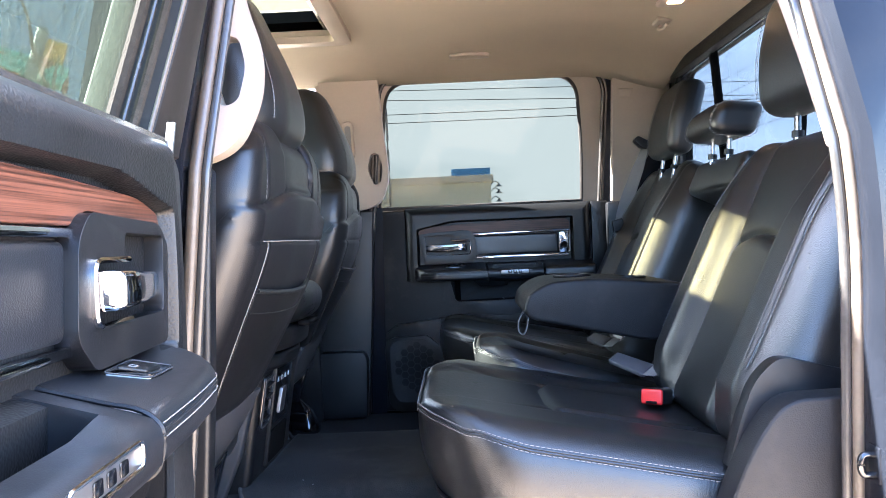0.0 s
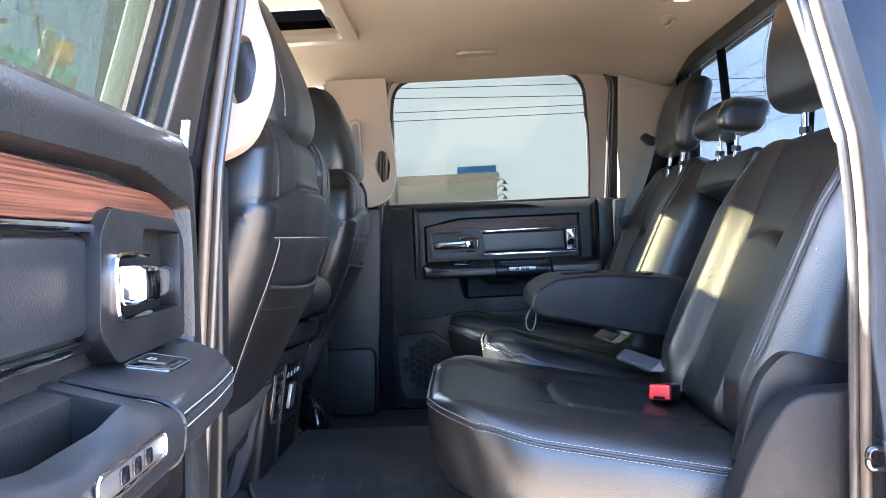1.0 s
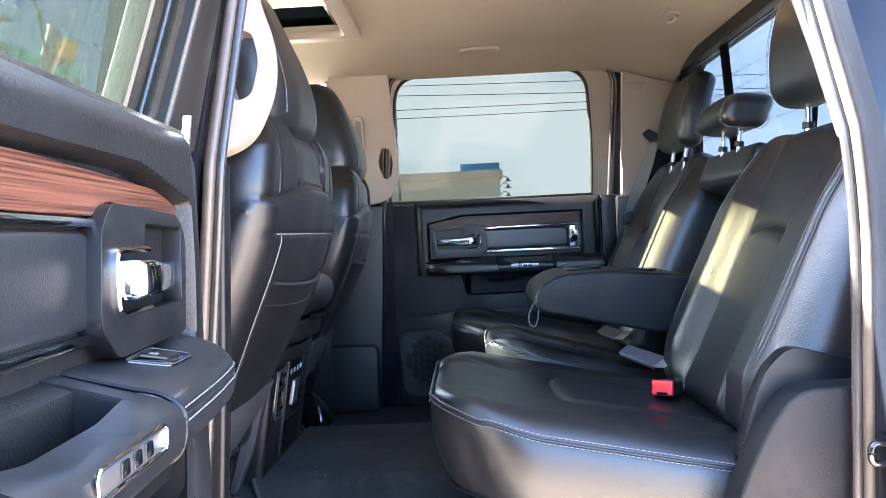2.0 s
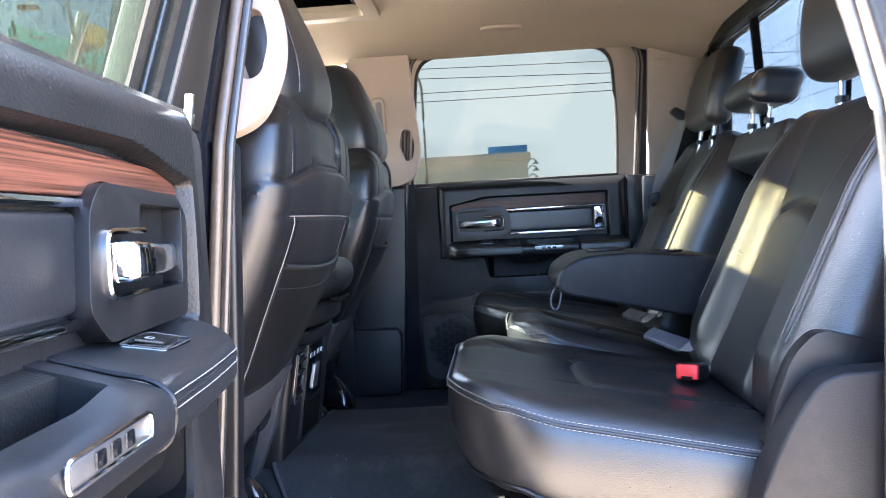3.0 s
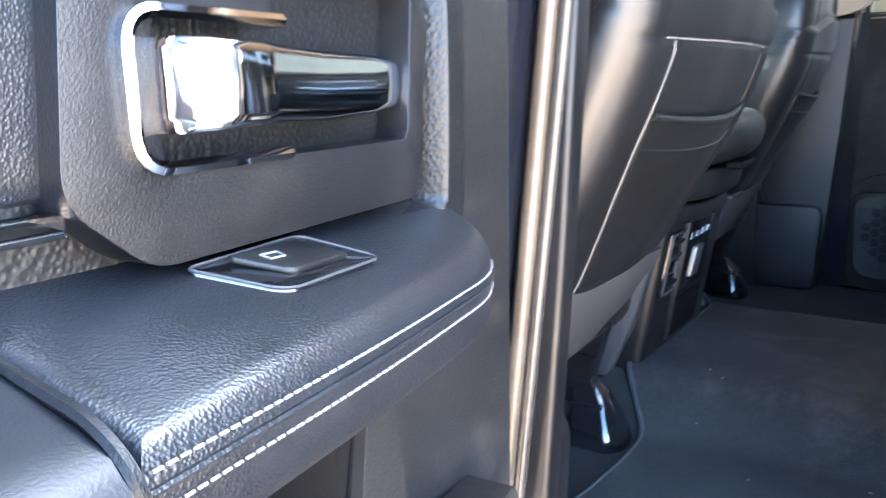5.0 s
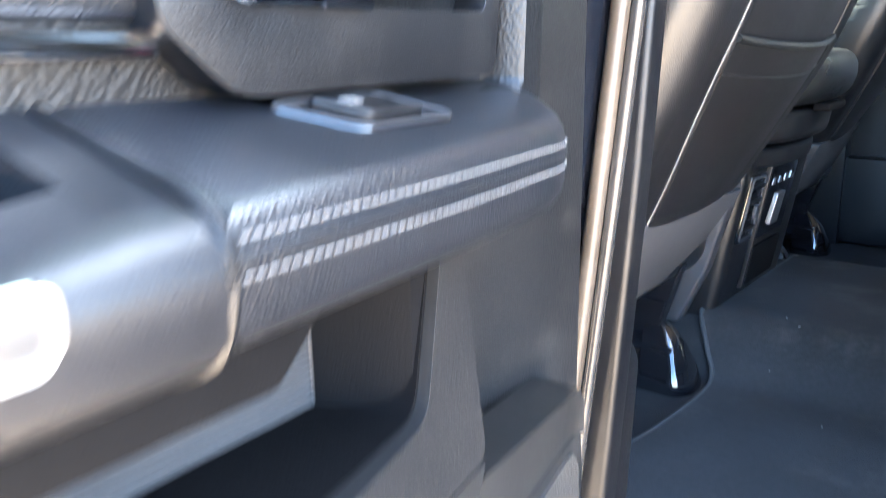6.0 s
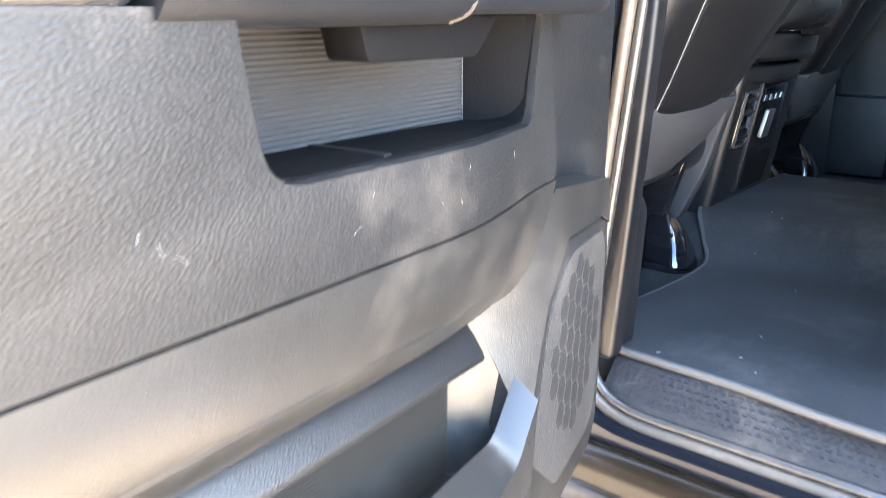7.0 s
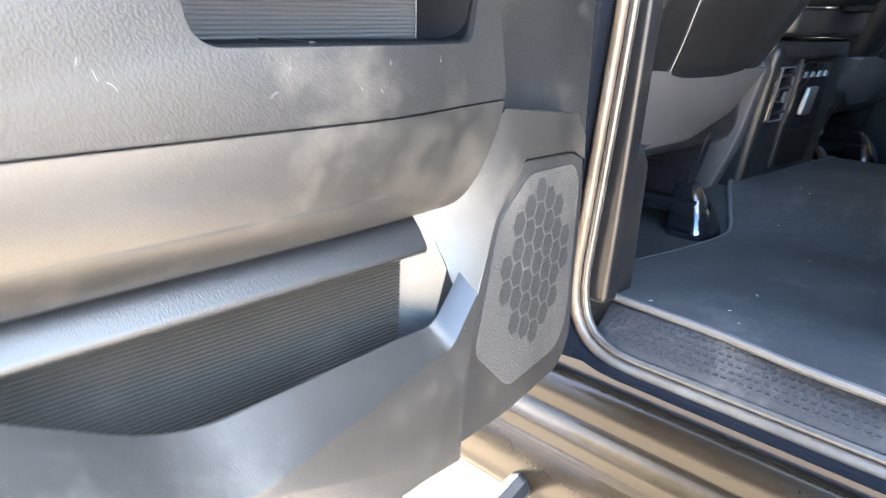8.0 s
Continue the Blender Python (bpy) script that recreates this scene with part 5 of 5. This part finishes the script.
def lid_shape(p):
    """The lid is rounded in plan at its rear and hangs over the rear face."""
    e = abs(p.y - CY) / 0.155
    return con(Vector((p.x - 0.035 * e ** 3 * smooth01((p.x + 0.6) / 0.3), p.y, p.z)))


lid = part("lid", pad((-0.85, CY - 0.155, 1.118), (-0.262, CY + 0.155, 1.205), 0.04, (6, 16, 6), lid_shape), LEATHER_SEAT, console, "padded leather console lid")
part("latch", pad((-0.29, CY - 0.045, 1.108), (-0.262, CY + 0.045, 1.122), 0.005, (2, 4, 2), lid_shape), PLASTIC_DULL, lid)
part("lid_base", pad((-0.85, CY - 0.160, 1.062), (-0.285, CY + 0.160, 1.114), 0.014, (4, 12, 3), lid_shape), PLASTIC, console)
part("ledge", pad((-0.60, CY - 0.166, 1.020), (-0.302, CY + 0.166, 1.055), 0.010, (4, 12, 3), lid_shape), PLASTIC, console)
part("side_panel", prism(rounded([(-0.42, 0.76), (-0.372, 0.76), (-0.345, 0.86), (-0.330, 1.00), (-0.345, 1.03), (-0.42, 1.03)], 0.008), CY - 0.195, CY - 0.164, "y", 0.006, 3, f=con), GREY_SHELL, console, "grey side panel")
vent = part("air_vent", prism(rounded([(CY - 0.150, 0.896), (CY - 0.082, 0.896), (CY - 0.082, 1.012), (CY - 0.150, 1.012)], 0.008), -0.330, -0.322, "x", 0.002, f=con), GLOSS, console)
part("vent_frame", tube([con(Vector((-0.321, yy, zz))) for yy, zz in rounded([(CY - 0.145, 0.902), (CY - 0.087, 0.902), (CY - 0.087, 1.006), (CY - 0.145, 1.006)], 0.006)], 0.0022, 6, closed=True, up=(1, 0, 0)), GREY_SHELL, vent, "grey metal frame")
for k in range(4):
    part("vane", prism(rounded([(CY - 0.140, 0.915 + 0.024 * k), (CY - 0.092, 0.918 + 0.024 * k), (CY - 0.092, 0.922 + 0.024 * k), (CY - 0.140, 0.919 + 0.024 * k)], 0.001), -0.323, -0.316, "x", 0, f=con), PLASTIC, vent)
part("vane_tab", prism(rounded([(CY - 0.122, 0.938), (CY - 0.110, 0.938), (CY - 0.110, 0.960), (CY - 0.122, 0.960)], 0.002), -0.318, -0.312, "x", 0.001, f=con), GREY_SHELL, vent)
part("divider", prism(rounded([(CY - 0.074, 0.80), (CY - 0.066, 0.80), (CY - 0.066, 1.020), (CY - 0.074, 1.020)], 0.002), -0.330, -0.318, "x", 0.002, f=con), PLASTIC, console)
panel = part("switch_panel", prism(rounded([(CY - 0.055, 0.886), (CY + 0.085, 0.886), (CY + 0.085, 1.012), (CY - 0.055, 1.012)], 0.008), -0.330, -0.322, "x", 0.002, f=con), GLOSS, console)
for k in range(4):
    y = CY - 0.042 + 0.031 * k
    part("button_mark", prism(rounded([(y, 0.982), (y + 0.017, 0.982), (y + 0.014, 0.994 - 0.004 * (k % 2)), (y + 0.003, 0.994)], 0.001), -0.323, -0.3205, "x", 0.0005, f=con), BADGE_METAL, panel)
part("socket_flap", prism(rounded([(CY - 0.012, 0.905), (CY + 0.030, 0.905), (CY + 0.036, 0.962), (CY - 0.004, 0.962)], 0.004), -0.324, -0.317, "x", 0.001, f=con), BADGE_METAL, panel)
part("outlet_cover", prism(rounded([(CY - 0.05, 0.80), (CY + 0.09, 0.80), (CY + 0.09, 0.872), (CY - 0.05, 0.872)], 0.01), -0.330, -0.321, "x", 0.002, f=con), PLASTIC_DULL, console)

# floor mat over the tunnel
def mat_bm():
    edge = spline([(-0.272, 1.050), (-0.10, 1.040), (0.05, 1.020), (0.36, 1.015), (0.40, 1.06), (0.40, 1.6), (0.40, 2.08), (0.36, 2.12), (-0.22, 2.11), (-0.33, 2.06), (-0.345, 1.95), (-0.350, 1.82), (-0.375, 1.72), (-0.380, 1.61), (-0.345, 1.545), (-0.318, 1.50), (-0.312, 1.42), (-0.322, 1.30), (-0.335, 1.18), (-0.30, 1.06)], 6, closed=True)
    bm = bmesh.new()
    vs = [bm.verts.new((p.x, p.y, 0)) for p in edge]
    es = [bm.edges.new((vs[i], vs[(i + 1) % len(vs)])) for i in range(len(vs))]
    bmesh.ops.triangle_fill(bm, use_beauty=True, edges=es, normal=(0, 0, 1))
    for y in [1.44 + 0.03 * i for i in range(24)]:
        bmesh.ops.bisect_plane(bm, geom=list(bm.verts) + list(bm.edges) + list(bm.faces), plane_co=(0, y, 0), plane_no=(0, 1, 0))
    made = bmesh.ops.extrude_face_region(bm, geom=list(bm.faces))
    top = {q for q in made["geom"] if isinstance(q, bmesh.types.BMVert)}
    for v in bm.verts:
        v.co.z = floor_z(v.co.x, v.co.y) + (0.014 if v in top else 0.002)
    return bm, [(p.x, p.y, floor_z(p.x, p.y) + 0.010) for p in edge]


bm, rim = mat_bm()
mat = thing("floor_mat", pose(0, 0, 0), "dark charcoal carpet floor mat with bound edges", "floor mat")
part("carpet", bm, MAT_CARPET, mat)
part("binding", tube(rim, 0.005, 8, closed=True), material("grey_edge_binding", (0.036, 0.037, 0.039), 0.8, var=0.2, grain=0.6, grain_scale=700.0), mat, "stitched edge binding")

# under the rear bench
base = thing("bench_base", pose(0, 0, 0), "black plastic storage base under the rear bench", "seat base")
part("tray", pad((0.17, 1.16, 0.70), (0.60, 2.48, 0.86), 0.02, (4, 8, 3)), PLASTIC_DULL, base)
for y in (1.36, 1.62, 2.05, 2.30):
    part("bracket", prism(rounded([(0.10, 0.70), (0.17, 0.70), (0.17, 0.88), (0.12, 0.86)], 0.01), y - 0.012, y + 0.012, "y", 0.003), PLASTIC_DULL, base)

# near seat: side cover under the bolster
cover = thing("seat_side_cover", pose(0, 0, 0), "smooth black plastic cover at the side of the seat back", "seat trim")
part("cover", prism(rounded([(0.470, 0.950), (0.487, 1.013), (0.510, 1.072), (0.545, 1.106), (0.66, 1.078), (0.66, 1.040), (0.550, 1.048), (0.510, 1.005)], [0.004, 0.02, 0.02, 0.02, 0.004, 0.004, 0.03, 0.03], 6), 1.072, 1.10, "y", 0.008, 4), PLASTIC, cover)

# buckles
def buckle(m, label):
    b = thing("belt_buckle", m, label, "belt buckle", "belt buckles")
    body = part("housing", pad((-0.030, -0.021, -0.015), (0.045, 0.021, 0.015), 0.007, (3, 2, 2)), PLASTIC, b)
    part("button", pad((-0.036, -0.019, -0.0135), (-0.026, 0.019, 0.0135), 0.004, (1, 2, 2)), RED, body, "red release button")
    part("slot", pad((-0.0375, -0.010, -0.0125), (-0.030, 0.010, -0.0075), 0.002, (1, 2, 1)), PLASTIC_DULL, body)
    part("stalk", tube(spline([(0.04, 0, 0), (0.08, 0, -0.002), (0.12, 0, 0.012)], 5), 0.01, profile=[(-0.014, -0.003), (0.014, -0.003), (0.014, 0.003), (-0.014, 0.003)]), WEBBING, b)
    return b


buckle(pose(0.455, 1.398, 0.986, 0, 10, 62), "black belt buckle with a red button on the cushion")
SLEEVE = material("grey_belt_sleeve", (0.045, 0.046, 0.054), 0.45, var=0.12, grain=0.3, grain_scale=900.0)


def belt_sleeve(m, length, label):
    """A buckle stalk in its plastic sleeve, lying on the cushion."""
    b = thing("belt_sleeve", m, label, "seat belt", "belt sleeves")
    part("sleeve", prism(rounded([(-length / 2, -0.017), (length / 2, -0.020), (length / 2, 0.020), (-length / 2, 0.017)], 0.005), -0.005, 0.006, "z", 0.003, 3), SLEEVE, b, "smooth grey plastic sleeve")
    part("webbing", tube([(length / 2 - 0.005, 0, 0.002), (length / 2 + 0.03, 0, 0.012), (length / 2 + 0.07, 0, 0.05)], 0.01, profile=[(-0.020, -0.001), (0.020, -0.001), (0.020, 0.001), (-0.020, 0.001)]), WEBBING, b)


belt_sleeve(pose(0.462, 1.630, 1.006, 24, 12, -50), 0.095, "grey belt end in a plastic sleeve lying on the seat")
belt_sleeve(pose(0.468, 2.020, 1.006, 24, 12, -50), 0.060, "short grey belt sleeve at the back of the middle seat")

# latch striker on the rear jamb
striker = thing("door_striker", pose(0.614, 0.962, 0.985), "steel door latch striker on the painted jamb", "door striker")
part("plate", pad((-0.003, -0.016, -0.024), (0.003, 0.016, 0.024), 0.003, (1, 3, 4)), PAINT, striker)
part("loop", tube(spline([(0, -0.004, -0.012), (-0.016, -0.004, -0.012), (-0.020, -0.004, 0), (-0.016, -0.004, 0.012), (0, -0.004, 0.012)], 5), 0.0045, 10), GLOSS, striker)

rnd = random.Random(21)
lint = bmesh.new()
for _ in range(9):
    x, y = rnd.uniform(-0.30, 0.05), rnd.uniform(1.03, 1.75)
    z = floor_z(x, y) + 0.0150
    tube([(x, y, z), (x + rnd.uniform(-0.004, 0.004), y + rnd.uniform(0.001, 0.004), z + 0.0005)], 0.0009, 5, bm=lint)
tagged(link("lint", lint, THREAD), "scattered pale specks of lint on the mat", "lint", kind="stuff")

# ---- outside ----
STEEL = material("dull_chrome_step", (0.75, 0.75, 0.77), 0.12, metal=1.0, var=0.05)
step = thing("side_step", pose(0, 0, 0), "chrome tubular side step with black pads below the doors", "side step")
part("bar", tube([(-1.6, 0.80, 0.40), (-1.45, 0.74, 0.385), (0.7, 0.74, 0.385), (0.85, 0.80, 0.40)], 0.045, 20), STEEL, step)
for x0 in (-1.3, -0.25):
    part("step_pad", pad((x0, 0.705, 0.415), (x0 + 0.55, 0.775, 0.435), 0.008, (6, 3, 1)), PLASTIC, step)

for x in (-1.2, -0.3, 0.5):
    part("bracket", tube([(x, 0.76, 0.40), (x, 0.86, 0.42), (x, 0.93, 0.45)], 0.02, 8), PLASTIC, step)

# a plain store building with a blue roof sign
PALE = material("pale_green_render", (0.70, 0.73, 0.64), 0.9, var=0.06, big=0.3)
TRIMC = material("cream_cornice", (0.74, 0.70, 0.60), 0.8, var=0.05, big=0.3)
BLUE = material("blue_sign_panel", (0.10, 0.26, 0.55), 0.5, var=0.08, big=0.5)
CAR_W = material("white_car_paint", (0.75, 0.75, 0.76), 0.25, var=0.03, coat=0.5, big=1.0)
DARKGL = material("dark_car_glass", (0.03, 0.04, 0.05), 0.08, var=0.1)
POLE = material("grey_pole_steel", (0.30, 0.31, 0.33), 0.5, metal=0.3, var=0.1)
WIRE = material("dark_cable", (0.10, 0.10, 0.11), 0.6)
store = thing("store_building", pose(0, 45.0, 0), "pale green flat-roofed store with a cream cornice and blue sign", "building")
part("wall", prism([(-20.0, 0.0), (2.25, 0.0), (2.25, 4.62), (-20.0, 4.62)], 0.0, 14.0, "y"), PALE, store)
part("cornice", prism([(-20.1, 4.60), (2.42, 4.60), (2.42, 5.04), (-20.1, 5.04)], -0.15, 14.1, "y", 0.03), TRIMC, store)
part("roof_sign", prism([(-0.05, 5.05), (2.30, 5.05), (2.30, 5.55), (-0.05, 5.55)], 1.0, 4.0, "y", 0.02), BLUE, store, "blue box sign on the roof")
for z in (4.55, 4.15, 3.65):
    arm = part("wall_lamp", tube(spline([(2.25, 0.4, z - 0.1), (2.5, 0.4, z + 0.12), (2.72, 0.4, z)], 6), 0.03, 8), POLE, store, "gooseneck wall lamp")
    part("shade", loft([[(2.74 + r * math.cos(a), 0.4 + r * math.sin(a), zz) for a in [k * math.pi / 6 for k in range(12)]] for r, zz in ((0.04, z + 0.02), (0.09, z - 0.10), (0.22, z - 0.20))]), POLE, arm)

lamp_post = thing("street_lamp", pose(-2.46, 30.0, 0), "tall grey street lamp with a curved arm", "street lamp")
part("pole", tube(spline([(0, 0, 0), (0, 0, 3), (0, 0, 5.8), (-0.05, 0, 6.7), (-0.30, 0, 7.2)], 5), 0.055, 10), POLE, lamp_post)
part("lamp_head", pad((-0.75, -0.12, 7.16), (-0.22, 0.12, 7.28), 0.05, (4, 3, 2)), POLE, lamp_post)


def cable(a, b, sag, r=0.03):
    ob = thing("power_line", pose(0, 0, 0), "thin dark overhead power line", "power line", "overhead lines")
    a, b = Vector(a), Vector(b)
    part("cable", tube([a.lerp(b, k / 20) - Vector((0, 0, sag * (1 - (2 * k / 20 - 1) ** 2))) for k in range(21)], r, 6), WIRE, ob)


for zl, zr in ((8.18, 8.04), (7.74, 7.50), (7.07, 7.08), (6.68, 6.72)):
    slope = (zr - zl) / 8.7
    cable((-2.95 - 40, 35, zl - 40 * slope + 1.0), (5.7 + 60, 35 + 0, zr + 60 * slope + 1.0), 1.0, 0.018)
def utility_pole(x, y, h, along_x):
    ob = thing("utility_pole", pose(x, y, 0), "tall wooden utility pole with a crossarm", "utility pole", "utility poles")
    part("pole", tube([(0, 0, 0), (0, 0, h)], 0.16, 10), WIRE, ob)
    a = (0.2, 1.6) if along_x else (1.6, 0.2)
    for z in (0.35, 0.75):
        part("crossarm", box((-a[0] / 2, -a[1] / 2, h - z), (a[0] / 2, a[1] / 2, h - z + 0.12), 0.01), WIRE, ob)


for px in (-42.95, 65.7):
    utility_pole(px, 35.0, 10.6, True)
for py in (-60, 160):
    utility_pole(32.0, py, 20.8, False)
# lines that pass behind the truck
for z in (17.2, 15.4, 13.9, 12.7, 10.6):
    cable((32.0, -60, z), (32.0, 160, z + 3.0), 0.8, 0.03)


def pickup(m, paint, label):
    car = thing("parked_car", m, label, "car", "parked cars")
    body = rounded([(-2.4, 0.45), (2.5, 0.45), (2.5, 0.95), (1.5, 1.08), (0.8, 1.62), (-1.2, 1.66), (-2.1, 1.15), (-2.4, 1.05)], 0.12, 5)
    part("body", prism(body, -0.9, 0.9, "y", 0.08, 3), paint, car)
    glassy = rounded([(-1.85, 1.12), (1.28, 1.12), (0.72, 1.55), (-1.12, 1.58)], 0.06, 4)
    for y in (-0.905, 0.895):
        part("side_window", prism(glassy, y, y + 0.01, "y"), DARKGL, car)
    for x in (-1.5, 1.55):
        for y in (-0.86, 0.66):
            wheel = part("wheel", tube([(x, y, 0.34), (x, y + 0.2, 0.34)], 0.34, 24), RUBBER, car)
            part("rim", tube([(x, y - 0.01, 0.34), (x, y + 0.21, 0.34)], 0.21, 18), SATIN, wheel)


pickup(pose(-2.6, 14.5, 0, 0, 0, 0), CAR_W, "white parked car with dark windows")
pickup(pose(-0.9, -3.6, 0, 0, 0, 0), PAINT, "black parked car in the next bay")

# tall lot sign, added out of view to colour the front door glass's reflection
sign = thing("added_pole_sign", pose(-5.15, -5.55, 0, 0, 0, -35), "added grey pole with turquoise and yellow boxes for the glass to mirror", "sign")
part("pole", tube([(0, 0.12, 0), (0, 0.12, 8.0)], 0.07, 12), POLE, sign)
part("sign_box", pad((-0.75, -0.06, 7.28), (0.40, 0.06, 7.60), 0.02, (3, 1, 2)), material("turquoise_sign_paint", (0.12, 0.52, 0.52), 0.5, var=0.05, big=1.0), sign, "turquoise sign box")
part("sign_box", pad((-0.05, -0.06, 7.63), (0.32, 0.06, 7.95), 0.02, (2, 1, 2)), material("yellow_sign_paint", (0.75, 0.42, 0.05), 0.5, var=0.06), sign, "yellow sign box")

# bare autumn trees and shrubs
BARK = material("grey_bark", (0.13, 0.10, 0.08), 0.9, var=0.3)
LEAF = material("rusty_leaves", (0.26, 0.12, 0.07), 0.8, var=0.4, big=2.0)


def tree(m, h, seed, label, leaves=900):
    rnd = random.Random(seed)
    t = thing("tree", m, label, "tree", "trees")
    trunk, crown, tips = bmesh.new(), bmesh.new(), []

    def grow(p, d, length, r, depth):
        pts = [p]
        for k in range(4):
            d = (d + Vector((rnd.gauss(0, 0.12), rnd.gauss(0, 0.12), 0.05))).normalized()
            pts.append(pts[-1] + d * length / 4)
        rings = []
        for i, q in enumerate(pts):
            rr = r * (1 - 0.5 * i / 4)
            rings.append([trunk.verts.new(q + Vector((rr * math.cos(a), rr * math.sin(a), 0))) for a in [k * math.pi / 3 for k in range(6)]])
        for ra, rb in zip(rings, rings[1:]):
            for j in range(6):
                trunk.faces.new((ra[j], ra[(j + 1) % 6], rb[(j + 1) % 6], rb[j]))
        if depth == 0:
            tips.extend(pts[1:])
            return
        for _ in range(rnd.randint(3, 4)):
            nd = (d + Vector((rnd.gauss(0, 0.55), rnd.gauss(0, 0.55), rnd.uniform(0.0, 0.4)))).normalized()
            grow(pts[rnd.randint(2, 4)], nd, length * rnd.uniform(0.55, 0.8), r * 0.5, depth - 1)
    grow(Vector((0, 0, 0)), Vector((0, 0, 1)), h * 0.38, h * 0.022, 3)
    for _ in range(leaves):
        q = rnd.choice(tips) + Vector((rnd.gauss(0, 0.03 * h), rnd.gauss(0, 0.03 * h), rnd.gauss(0, 0.03 * h)))
        a, b = Vector((rnd.gauss(0, 1), rnd.gauss(0, 1), rnd.gauss(0, 1))).normalized() * 0.014 * h, Vector((rnd.gauss(0, 1), rnd.gauss(0, 1), rnd.gauss(0, 1))).normalized() * 0.008 * h
        crown.faces.new([crown.verts.new(q + o) for o in (a, b, -a, -b)])
    part("trunk", trunk, BARK, t)
    part("crown", crown, LEAF, t)


tree(pose(-2.95, 41.0, 0), 4.4, 3, "small rust-leaved tree beside the store", 500)
tree(pose(0.3, 43.5, 0), 3.7, 5, "thin bare shrub tree before the store wall", 200)
tree(pose(-5.4, -7.6, 0), 10.5, 8, "tall bare autumn tree beside the lot", 80)
tree(pose(-7.6, -9.0, 0), 10.0, 9, "tall bare autumn tree beside the lot", 80)
